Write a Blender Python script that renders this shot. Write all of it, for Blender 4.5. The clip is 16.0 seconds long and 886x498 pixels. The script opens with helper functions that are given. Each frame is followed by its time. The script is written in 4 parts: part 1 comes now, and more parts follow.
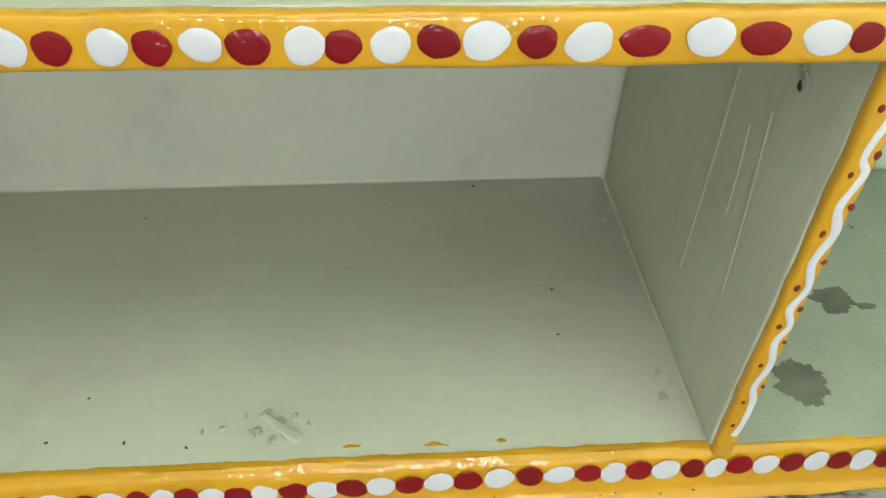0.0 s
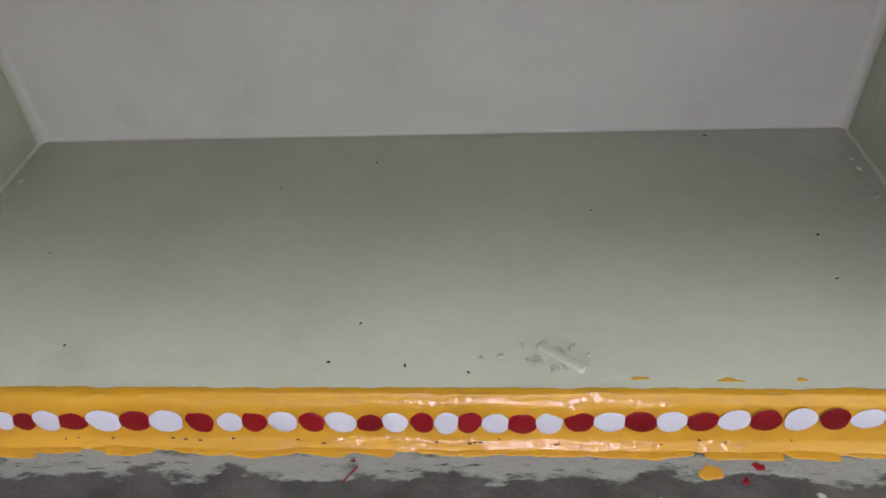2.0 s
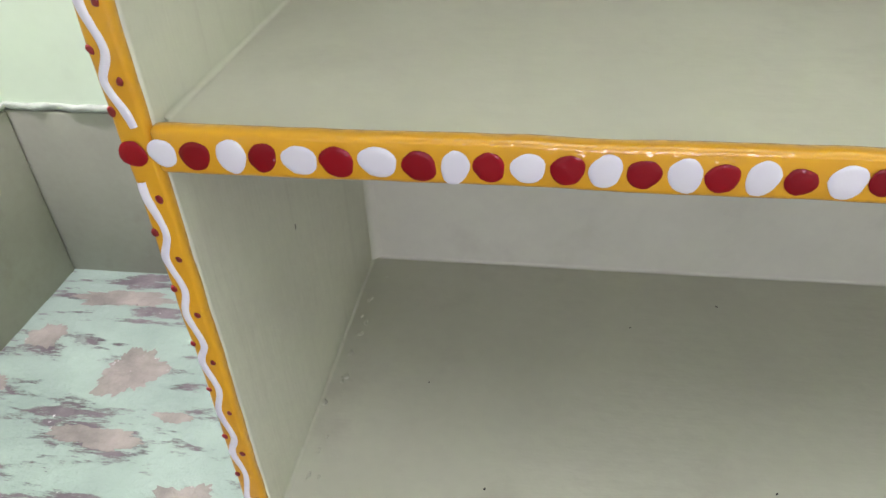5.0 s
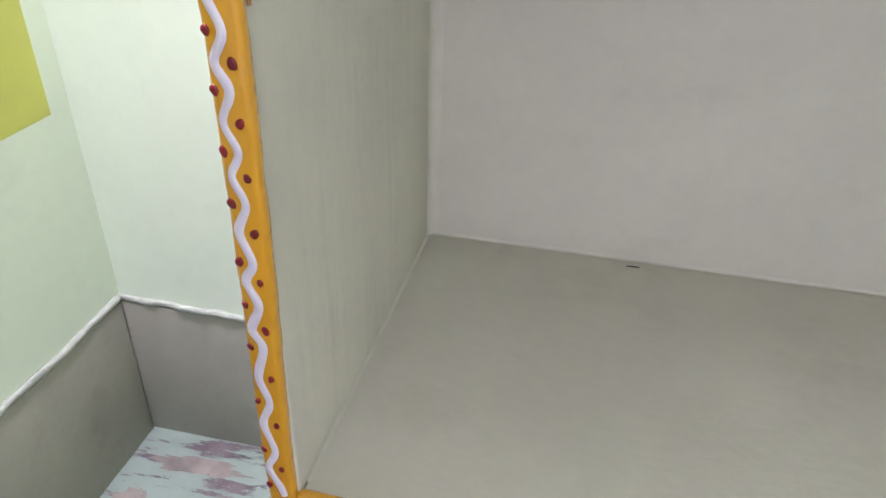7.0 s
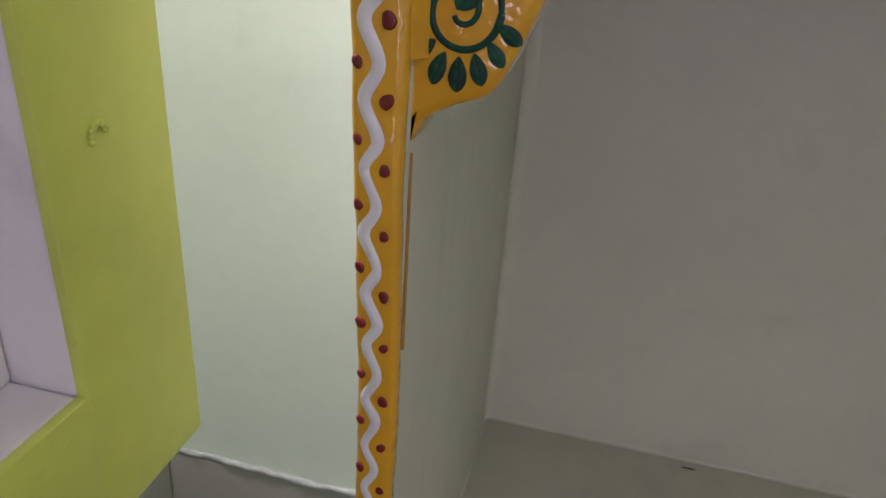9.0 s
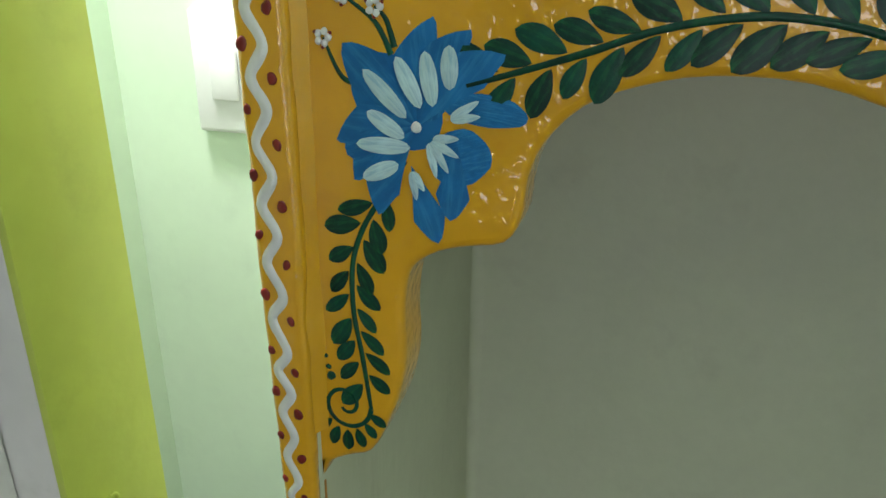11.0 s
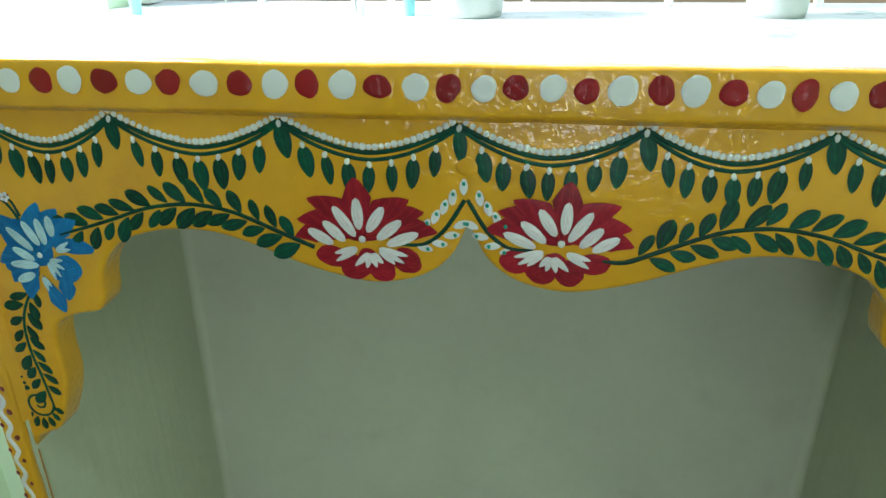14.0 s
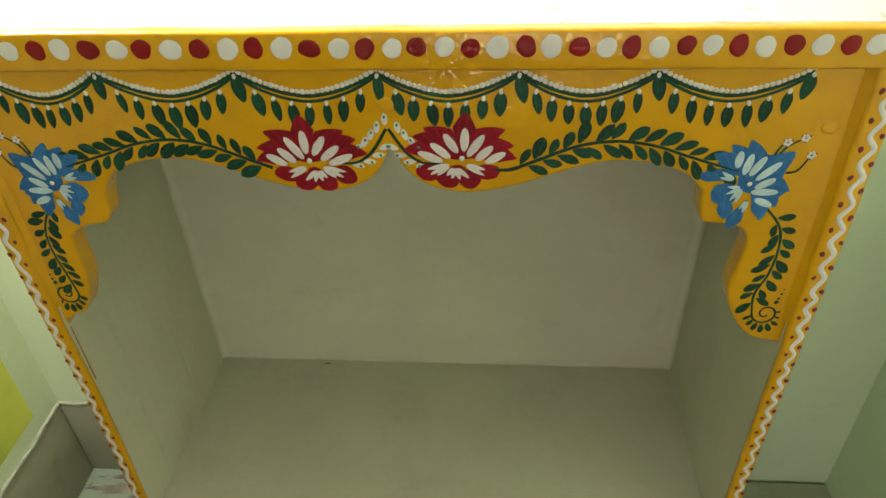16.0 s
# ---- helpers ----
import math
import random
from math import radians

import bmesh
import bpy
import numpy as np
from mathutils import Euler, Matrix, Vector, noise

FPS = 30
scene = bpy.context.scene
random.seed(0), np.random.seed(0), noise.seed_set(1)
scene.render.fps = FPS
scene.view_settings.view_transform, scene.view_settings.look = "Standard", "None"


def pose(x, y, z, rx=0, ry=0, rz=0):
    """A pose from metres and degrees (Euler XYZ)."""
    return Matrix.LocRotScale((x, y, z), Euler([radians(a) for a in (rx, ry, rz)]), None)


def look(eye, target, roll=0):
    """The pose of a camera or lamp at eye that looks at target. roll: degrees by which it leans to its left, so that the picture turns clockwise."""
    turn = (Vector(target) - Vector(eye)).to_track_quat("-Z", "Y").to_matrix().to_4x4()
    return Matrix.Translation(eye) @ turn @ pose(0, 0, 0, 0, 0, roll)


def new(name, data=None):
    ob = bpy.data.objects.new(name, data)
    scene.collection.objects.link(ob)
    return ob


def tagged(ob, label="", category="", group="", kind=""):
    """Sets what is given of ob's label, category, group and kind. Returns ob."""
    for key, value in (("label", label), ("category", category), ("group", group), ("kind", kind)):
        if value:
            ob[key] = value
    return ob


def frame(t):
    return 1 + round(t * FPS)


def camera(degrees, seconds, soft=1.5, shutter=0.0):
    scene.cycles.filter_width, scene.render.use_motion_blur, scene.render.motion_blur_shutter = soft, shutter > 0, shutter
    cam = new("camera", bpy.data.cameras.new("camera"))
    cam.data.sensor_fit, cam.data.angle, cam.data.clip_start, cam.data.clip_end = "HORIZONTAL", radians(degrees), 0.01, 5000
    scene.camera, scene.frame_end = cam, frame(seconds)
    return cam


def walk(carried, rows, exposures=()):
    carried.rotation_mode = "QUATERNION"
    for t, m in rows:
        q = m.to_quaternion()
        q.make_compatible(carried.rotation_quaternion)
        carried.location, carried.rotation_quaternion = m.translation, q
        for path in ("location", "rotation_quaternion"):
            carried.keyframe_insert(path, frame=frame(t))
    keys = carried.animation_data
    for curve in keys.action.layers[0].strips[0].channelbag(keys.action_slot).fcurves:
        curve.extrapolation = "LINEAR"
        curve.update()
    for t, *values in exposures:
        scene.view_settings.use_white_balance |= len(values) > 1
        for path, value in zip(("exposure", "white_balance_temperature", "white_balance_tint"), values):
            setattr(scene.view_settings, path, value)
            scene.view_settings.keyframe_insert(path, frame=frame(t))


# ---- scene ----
from mathutils.geometry import tessellate_polygon

cam = camera(63.6, 16.0)
PATH = [
    (0, (0.632, -0.271, 0.486), (0.739, 1.227, -0.834), 0.9),
    (0.5, (0.605, -0.287, 0.464), (0.702, 1.241, -0.823), 1.2),
    (1, (0.571, -0.293, 0.455), (0.628, 1.218, -0.854), -0.0),
    (1.5, (0.525, -0.293, 0.441), (0.483, 1.226, -0.859), -1.5),
    (2, (0.487, -0.294, 0.434), (0.374, 1.22, -0.867), -3.3),
    (2.5, (0.443, -0.3, 0.42), (0.281, 1.227, -0.861), -3.0),
    (3, (0.397, -0.291, 0.416), (0.154, 1.212, -0.88), -3.6),
    (3.5, (0.354, -0.289, 0.422), (0.08, 1.205, -0.879), -4.2),
    (4, (0.302, -0.288, 0.437), (0.039, 1.235, -0.833), -5.1),
    (4.5, (0.254, -0.289, 0.469), (-0.01, 1.266, -0.761), -3.8),
    (5, (0.217, -0.284, 0.523), (-0.069, 1.305, -0.657), -3.0),
    (5.2, (0.209, -0.281, 0.541), (-0.074, 1.325, -0.618), -2.8),
    (7.3, (0.151, -0.264, 0.761), (-0.202, 1.426, -0.248), 2.4),
    (7.5, (0.134, -0.264, 0.775), (-0.155, 1.459, -0.198), 2.9),
    (8, (0.113, -0.255, 0.791), (-0.237, 1.453, -0.189), 3.1),
    (8.5, (0.113, -0.248, 0.808), (-0.313, 1.462, -0.139), 4.0),
    (9, (0.1, -0.241, 0.843), (-0.29, 1.505, -0.05), 4.2),
    (9.5, (0.111, -0.228, 0.88), (-0.429, 1.491, 0.012), 3.9),
    (10, (0.117, -0.231, 0.916), (-0.425, 1.528, 0.134), 4.0),
    (10.2, (0.126, -0.237, 0.936), (-0.428, 1.532, 0.187), 3.5),
    (12.3, (0.313, -0.358, 1.113), (-0.175, 1.437, 0.378), -2.1),
    (12.5, (0.333, -0.367, 1.119), (-0.155, 1.431, 0.391), -1.8),
    (13, (0.39, -0.394, 1.147), (-0.073, 1.39, 0.369), -1.8),
    (13.5, (0.441, -0.431, 1.166), (0.038, 1.366, 0.387), -1.3),
    (14, (0.479, -0.467, 1.19), (0.222, 1.344, 0.38), -0.5),
    (14.5, (0.511, -0.485, 1.21), (0.323, 1.307, 0.342), -0.9),
    (15, (0.522, -0.518, 1.241), (0.356, 1.206, 0.24), -1.4),
    (15.5, (0.537, -0.556, 1.297), (0.357, 1.129, 0.234), -2.8),
    (16, (0.53, -0.575, 1.325), (0.382, 1.008, 0.112), -2.4),
]
EXPOSURES = [
    (0.0, 0.58, 6300, 26), (0.5, 0.5, 6350, 31), (1.0, 0.28, 5850, 44), (1.5, 0.26, 5900, 49), (3.5, 0.2, 5950, 59), (5.2, 0.4, 6150, 45), (7.3, -0.05, 5950, 58),
    (8.5, -0.65, 5950, 58), (9.0, -1.0, 6200, 56), (9.5, -1.15, 6700, 46), (10.2, -1.1, 6500, 33), (12.3, -0.42, 5900, 6), (13.5, -0.55, 5850, 6), (14.5, -0.75, 6300, 9), (15.0, -0.7, 6900, 15), (15.5, -0.55, 6700, 14), (16.0, -0.8, 8100, 22),
]
walk(cam, [(t, look(eye, target, roll)) for t, eye, target, roll in PATH], EXPOSURES)

# ---- world and light ----
world = bpy.data.worlds.new("world")
scene.world = world
world.use_nodes = True
wn = world.node_tree.nodes
sky = wn.new("ShaderNodeTexSky")
sky.sky_type, sky.sun_disc = "NISHITA", False
sky.sun_elevation, sky.sun_rotation = radians(50), radians(20)
wn["Background"].inputs["Strength"].default_value = 0.15
world.node_tree.links.new(sky.outputs[0], wn["Background"].inputs["Color"])


def area(name, eye, target, sx, sy, power, color):
    lamp = bpy.data.lights.new(name, "AREA")
    lamp.shape, lamp.size, lamp.size_y, lamp.energy, lamp.color = "RECTANGLE", sx, sy, power, color
    ob = new(name, lamp)
    ob.matrix_world = look(eye, target)
    return ob


area("window_daylight", (0.45, 0.47, 1.62), (0.45, -0.6, 1.05), 0.90, 0.85, 6, (0.93, 0.98, 1.0))
area("doorway_daylight", (0.62, -2.28, 0.66), (0.45, 0.2, 0.30), 0.42, 0.9, 10.5, (0.98, 0.97, 0.95))
# soft fill added from overhead; no ceiling source is known
area("added_ceiling_fill", (0.45, -1.00, 2.535), (0.45, -0.98, 0.0), 1.25, 1.0, 2.6, (1.0, 0.99, 0.95))
# small light added behind the camera for glints on the enamel
area("added_glint_light", (0.60, -2.235, 2.14), (0.45, 0.0, 0.6), 0.24, 0.12, 2.0, (1.0, 0.98, 0.94))
# added light that brightens the wall left of the shelf; no known source
area("added_alcove_light", (-0.285, 0.165, 1.74), (0.05, 0.30, 1.50), 0.08, 0.28, 58, (1.0, 1.0, 0.95))


# ---- materials ----
def material(name, color, rough=0.6, vary=0.12, scale=8.0, grain=120.0, bump=0.15, metal=0.0, coat=0.0, dark=None, amount=0.0, stain_scale=14.0, per_object=0.0, spec=0.5, brush=None, ripple=0.0, stretch=(1, 1, 1), cutoff=0.56):
    """A painted or plastered surface: broad unevenness, fine grain with relief, and stains of a second colour."""
    m = bpy.data.materials.new(name)
    m.use_nodes = True
    nt = m.node_tree
    n, l = nt.nodes, nt.links
    b = n["Principled BSDF"]
    tc = n.new("ShaderNodeTexCoord")
    big, fine = n.new("ShaderNodeTexNoise"), n.new("ShaderNodeTexNoise")
    for node, sc, det in ((big, scale, 5.0), (fine, grain, 3.0)):
        node.inputs["Scale"].default_value, node.inputs["Detail"].default_value = sc, det
        l.new(tc.outputs["Object"], node.inputs["Vector"])
    add = n.new("ShaderNodeMath")
    add.operation = "MULTIPLY_ADD"
    add.inputs[1].default_value = 0.35
    l.new(fine.outputs["Fac"], add.inputs[0])
    l.new(big.outputs["Fac"], add.inputs[2])
    ramp = n.new("ShaderNodeMapRange")
    ramp.inputs["From Min"].default_value, ramp.inputs["From Max"].default_value = 0.35, 1.0
    ramp.inputs["To Min"].default_value, ramp.inputs["To Max"].default_value = 1.0 - vary, 1.0 + vary
    l.new(add.outputs[0], ramp.inputs["Value"])
    tint = n.new("ShaderNodeVectorMath")
    tint.operation = "SCALE"
    tint.inputs[0].default_value = color
    l.new(ramp.outputs[0], tint.inputs["Scale"])
    out = tint.outputs[0]
    if per_object:
        info, mr = n.new("ShaderNodeObjectInfo"), n.new("ShaderNodeMapRange")
        mr.inputs["To Min"].default_value, mr.inputs["To Max"].default_value = 1 - per_object, 1 + per_object
        l.new(info.outputs["Random"], mr.inputs["Value"])
        again = n.new("ShaderNodeVectorMath")
        again.operation = "SCALE"
        l.new(out, again.inputs[0])
        l.new(mr.outputs[0], again.inputs["Scale"])
        out = again.outputs[0]
    if dark:
        st, cut, mix = n.new("ShaderNodeTexNoise"), n.new("ShaderNodeMapRange"), n.new("ShaderNodeMix")
        st.inputs["Scale"].default_value, st.inputs["Detail"].default_value, st.inputs["Roughness"].default_value = stain_scale, 8.0, 0.65
        sp = n.new("ShaderNodeMapping")
        sp.inputs["Scale"].default_value = stretch
        l.new(tc.outputs["Object"], sp.inputs[0])
        l.new(sp.outputs[0], st.inputs["Vector"])
        cut.inputs["From Min"].default_value, cut.inputs["From Max"].default_value = cutoff, cutoff + 0.18
        cut.inputs["To Max"].default_value = amount
        l.new(st.outputs["Fac"], cut.inputs["Value"])
        mix.data_type = "RGBA"
        mix.inputs["B"].default_value = (*dark, 1)
        l.new(cut.outputs[0], mix.inputs["Factor"])
        l.new(out, mix.inputs["A"])
        out = mix.outputs["Result"]
    l.new(out, b.inputs["Base Color"])
    b.inputs["Roughness"].default_value, b.inputs["Metallic"].default_value = rough, metal
    b.inputs["Coat Weight"].default_value, b.inputs["Coat Roughness"].default_value = coat, 0.12
    b.inputs["Specular IOR Level"].default_value = spec
    bp = n.new("ShaderNodeBump")
    bp.inputs["Strength"].default_value, bp.inputs["Distance"].default_value = bump, 0.002
    relief = add.outputs[0]
    if brush:
        mp, br, sm = n.new("ShaderNodeMapping"), n.new("ShaderNodeTexNoise"), n.new("ShaderNodeMath")
        mp.inputs["Scale"].default_value = brush
        br.inputs["Scale"].default_value, br.inputs["Detail"].default_value, br.inputs["Roughness"].default_value = 4.0, 6.0, 0.6
        l.new(tc.outputs["Object"], mp.inputs[0])
        l.new(mp.outputs[0], br.inputs["Vector"])
        sm.operation = "MULTIPLY_ADD"
        sm.inputs[1].default_value = 0.7
        l.new(br.outputs["Fac"], sm.inputs[0])
        l.new(relief, sm.inputs[2])
        relief = sm.outputs[0]
    l.new(relief, bp.inputs["Height"])
    l.new(bp.outputs[0], b.inputs["Normal"])
    if ripple:
        skin, cb = n.new("ShaderNodeTexNoise"), n.new("ShaderNodeBump")
        skin.inputs["Scale"].default_value, skin.inputs["Detail"].default_value = 170.0, 1.5
        geo = n.new("ShaderNodeNewGeometry")
        l.new(geo.outputs["Position"], skin.inputs["Vector"])
        cb.inputs["Strength"].default_value, cb.inputs["Distance"].default_value = ripple, 0.004
        l.new(skin.outputs["Fac"], cb.inputs["Height"])
        l.new(cb.outputs[0], b.inputs["Coat Normal"])
        b.inputs["Coat Roughness"].default_value = 0.035
    return m


CREAM = material("cream_green_plaster", (0.56, 0.57, 0.45), 0.5, 0.08, 7, 90, 0.55, dark=(0.38, 0.36, 0.28), amount=0.35, stain_scale=9, brush=(1.2, 8.0, 1.2))
SIDE = material("brushed_cream_green_plaster", (0.56, 0.57, 0.45), 0.5, 0.09, 7, 90, 0.6, dark=(0.40, 0.39, 0.31), amount=0.4, stain_scale=7, stretch=(3.0, 9.0, 0.7), brush=(6.0, 16.0, 0.9))
WALL = material("pale_green_wall_paint", (0.60, 0.74, 0.55), 0.6, 0.06, 5, 70, 0.25, dark=(0.45, 0.56, 0.42), amount=0.3, stain_scale=12)
DADO = material("grey_green_dado_paint", (0.27, 0.29, 0.215), 0.65, 0.12, 9, 110, 0.3, dark=(0.16, 0.15, 0.12), amount=0.4)
YELLOW = material("yellow_enamel_paint", (0.72, 0.355, 0.010), 0.28, 0.10, 16, 60, 0.26, coat=1.0, dark=(0.55, 0.22, 0.01), amount=0.4, stain_scale=22, brush=(3.0, 20.0, 14.0), ripple=0.35, spec=0.2)
RED = material("dark_red_enamel_paint", (0.26, 0.002, 0.005), 0.45, 0.3, 60, 300, 0.2, coat=0.35, per_object=0.18, spec=0.2, ripple=0.5)
RED_PETAL = material("bright_red_brushed_paint", (0.25, 0.004, 0.016), 0.45, 0.30, 3, 14, 0.2, coat=0.08, dark=(0.44, 0.022, 0.018), amount=0.75, stain_scale=1.5, stretch=(0.8, 6.0, 1.0), cutoff=0.48, per_object=0.2, spec=0.2)
WHITE = material("white_enamel_paint", (0.74, 0.73, 0.76), 0.38, 0.08, 60, 260, 0.25, coat=0.4, per_object=0.04, ripple=0.5)
BRUSHED = material("white_brushed_paint", (0.72, 0.71, 0.74), 0.4, 0.12, 3, 14, 0.2, coat=0.2, dark=(0.42, 0.06, 0.09), amount=0.35, stain_scale=3.2, stretch=(0.9, 11.0, 1.0), cutoff=0.47, per_object=0.05)
DOT = material("small_red_paint_dot", (0.20, 0.012, 0.010), 0.4, 0.2, 90, 300, 0.1, per_object=0.25)
GREEN = material("dark_green_enamel_paint", (0.001, 0.050, 0.030), 0.45, 0.45, 45, 240, 0.2, spec=0.25, coat=0.05, dark=(0.012, 0.15, 0.04), amount=0.7, stain_scale=70, per_object=0.3)
LEAF = material("brushed_green_leaf_paint", (0.001, 0.042, 0.028), 0.4, 0.35, 3, 14, 0.2, spec=0.25, coat=0.04, dark=(0.012, 0.165, 0.045), amount=0.55, stain_scale=1.6, stretch=(0.9, 6.0, 1.0), cutoff=0.50, per_object=0.35)
BLUE = material("blue_enamel_paint", (0.007, 0.135, 0.38), 0.5, 0.22, 3, 14, 0.2, coat=0.1, dark=(0.03, 0.25, 0.52), amount=0.7, stain_scale=1.5, stretch=(0.8, 6.0, 1.0), cutoff=0.48, per_object=0.12, spec=0.25)
PALEBLUE = material("pale_blue_brushed_paint", (0.48, 0.66, 0.74), 0.45, 0.12, 3, 14, 0.25, dark=(0.12, 0.36, 0.58), amount=0.5, stain_scale=2.4, stretch=(0.8, 8.0, 1.0), cutoff=0.48, per_object=0.1)
MINT = material("mint_green_paint_dot", (0.0, 0.28, 0.20), 0.4, 0.2, 90, 300, 0.1)
LIME = material("yellow_green_frame_paint", (0.50, 0.58, 0.09), 0.5, 0.14, 10, 60, 0.6, coat=0.2, dark=(0.30, 0.35, 0.05), amount=0.4, stain_scale=16)
NICHE = material("whitewashed_niche_plaster", (0.68, 0.65, 0.66), 0.75, 0.08, 12, 90, 0.3, dark=(0.34, 0.31, 0.29), amount=0.35, stain_scale=18)
TOPWHITE = material("white_slab_paint", (0.60, 0.63, 0.65), 0.5, 0.08, 9, 120, 0.3, dark=(0.16, 0.17, 0.17), amount=0.9, stain_scale=30, cutoff=0.54)
SPECK = material("dark_grit", (0.05, 0.045, 0.04), 0.8, 0.2, 90, 300, 0.2)
CRUMB = material("pale_plaster_crumbs", (0.50, 0.55, 0.46), 0.8, 0.3, 60, 200, 0.4)
LIP = material("rough_green_plaster_lip", (0.29, 0.345, 0.27), 0.85, 0.3, 60, 200, 0.5)
CEIL = material("white_ceiling_paint", (0.72, 0.73, 0.70), 0.8, 0.05, 5, 60, 0.2)
STEEL = material("stainless_steel", (0.6, 0.62, 0.62), 0.3, 0.05, 20, 200, 0.05, metal=1.0)
POT = material("pale_grey_glazed_ceramic", (0.55, 0.58, 0.57), 0.35, 0.08, 20, 150, 0.1, coat=0.3)
CYAN = material("pale_cyan_plastic", (0.25, 0.60, 0.62), 0.4, 0.1, 20, 150, 0.1)
OCHRE = material("dried_ochre_paint_drip", (0.42, 0.20, 0.04), 0.4, 0.2, 60, 200, 0.2)


# emission worn only by the three added lamp fixtures
GLOW = bpy.data.materials.new("added_lamp_glow")
GLOW.use_nodes = True
GLOW.node_tree.nodes["Principled BSDF"].inputs["Emission Color"].default_value = (0.95, 1.0, 0.96, 1)
GLOW.node_tree.nodes["Principled BSDF"].inputs["Emission Strength"].default_value = 1.2


def scraped(name, floor, bare=False):
    """Cement with pale green paint that has been scraped off in strokes; on the room's floor the paint lies only beside and before the shelf."""
    m = bpy.data.materials.new(name)
    m.use_nodes = True
    n, l = m.node_tree.nodes, m.node_tree.links
    b = n["Principled BSDF"]
    tc, sep = n.new("ShaderNodeTexCoord"), n.new("ShaderNodeSeparateXYZ")
    l.new(tc.outputs["Object"], sep.inputs[0])

    def noise_of(scale, stretch=(1, 1, 1), detail=6.0, rough=0.6):
        mp, t = n.new("ShaderNodeMapping"), n.new("ShaderNodeTexNoise")
        mp.inputs["Scale"].default_value = stretch
        t.inputs["Scale"].default_value, t.inputs["Detail"].default_value, t.inputs["Roughness"].default_value = scale, detail, rough
        l.new(tc.outputs["Object"], mp.inputs[0])
        l.new(mp.outputs[0], t.inputs["Vector"])
        return t.outputs["Fac"]

    def ranged(v, a, c, lo=0.0, hi=1.0):
        r = n.new("ShaderNodeMapRange")
        for key, x in (("From Min", a), ("From Max", c), ("To Min", lo), ("To Max", hi)):
            r.inputs[key].default_value = x
        l.new(v, r.inputs["Value"])
        return r.outputs[0]

    def math_of(op, a, c):
        k = n.new("ShaderNodeMath")
        k.operation = op
        for slot, v in enumerate((a, c)):
            if isinstance(v, float):
                k.inputs[slot].default_value = v
            else:
                l.new(v, k.inputs[slot])
        return k.outputs[0]

    def mixed(f, a, c):
        k = n.new("ShaderNodeMix")
        k.data_type = "RGBA"
        l.new(f, k.inputs["Factor"])
        for key, v in (("A", a), ("B", c)):
            if isinstance(v, tuple):
                k.inputs[key].default_value = (*v, 1)
            else:
                l.new(v, k.inputs[key])
        return k.outputs["Result"]

    broad, strokes, fine = noise_of(9), noise_of(7, (1.0, 4.5, 1.0), 9.0, 0.72), noise_of(160, detail=4.0)
    low, high = ((0.120, 0.118, 0.092), (0.215, 0.208, 0.162)) if bare else ((0.058, 0.054, 0.050), (0.132, 0.122, 0.113))
    cement = mixed(ranged(noise_of(26), 0.35, 0.7), low, high)
    cement = mixed(ranged(noise_of(75), 0.66, 0.72), cement, (0.50, 0.50, 0.47))
    cement = mixed(ranged(noise_of(95, detail=2.0), 0.28, 0.22), cement, (0.05, 0.045, 0.04))
    dull, pale = ((0.135, 0.205, 0.155), (0.195, 0.285, 0.215)) if floor else ((0.28, 0.31, 0.235), (0.38, 0.41, 0.315))
    paint = mixed(ranged(broad, 0.3, 0.7), dull, pale)
    if floor:
        shifted = math_of("ADD", sep.outputs["Y"], math_of("MULTIPLY", math_of("SUBTRACT", broad, 0.5), 0.30))
        beside = math_of("MULTIPLY", ranged(shifted, -0.03, 0.01), ranged(sep.outputs["X"], 0.035, 0.0))
        kept = math_of("MULTIPLY", beside, ranged(strokes, 0.57, 0.53))
        wander = math_of("MULTIPLY", math_of("SUBTRACT", noise_of(24, (1.0, 2.0, 1.0)), 0.5), 0.05)
        offset = math_of("ABSOLUTE", math_of("ADD", math_of("ADD", sep.outputs["Y"], 0.022), wander), 0.0)
        band = math_of("MULTIPLY", ranged(offset, 0.012, 0.007), ranged(noise_of(45, (1.0, 5.0, 1.0), 8.0, 0.7), 0.36, 0.42))
        far = math_of("MULTIPLY", ranged(noise_of(16), 0.64, 0.68), 0.5)
        f = math_of("MAXIMUM", math_of("MAXIMUM", kept, band), far)
    else:
        f = math_of("MULTIPLY", ranged(noise_of(14), 0.70, 0.66), 0.0 if bare else 1.0)
    colour = mixed(f, cement, paint)
    if floor:
        colour = mixed(band, colour, (0.33, 0.34, 0.31))
    l.new(colour, b.inputs["Base Color"])
    b.inputs["Roughness"].default_value = 0.7
    bp = n.new("ShaderNodeBump")
    bp.inputs["Strength"].default_value, bp.inputs["Distance"].default_value = 0.5, 0.003
    l.new(math_of("ADD", math_of("MULTIPLY", f, 0.6), math_of("ADD", fine, strokes)), bp.inputs["Height"])
    l.new(bp.outputs[0], b.inputs["Normal"])
    return m


FLOOR = scraped("scraped_cement_floor", True)
LEDGE = scraped("scraped_painted_ledge", False)
BARE = scraped("bare_scraped_cement", False, True)


# ---- mesh helpers ----
def part(name, bm, mat, parent=None, label=""):
    """One mesh object from a bmesh, or from a mesh that alike pieces share."""
    if isinstance(bm, bpy.types.Mesh):
        me = bm
    else:
        me = bpy.data.meshes.new(name)
        bm.to_mesh(me)
        bm.free()
    if not me.materials:
        me.materials.append(mat)
    ob = new(name, me)
    ob.parent = parent
    if label:
        ob["label"] = label
    return ob


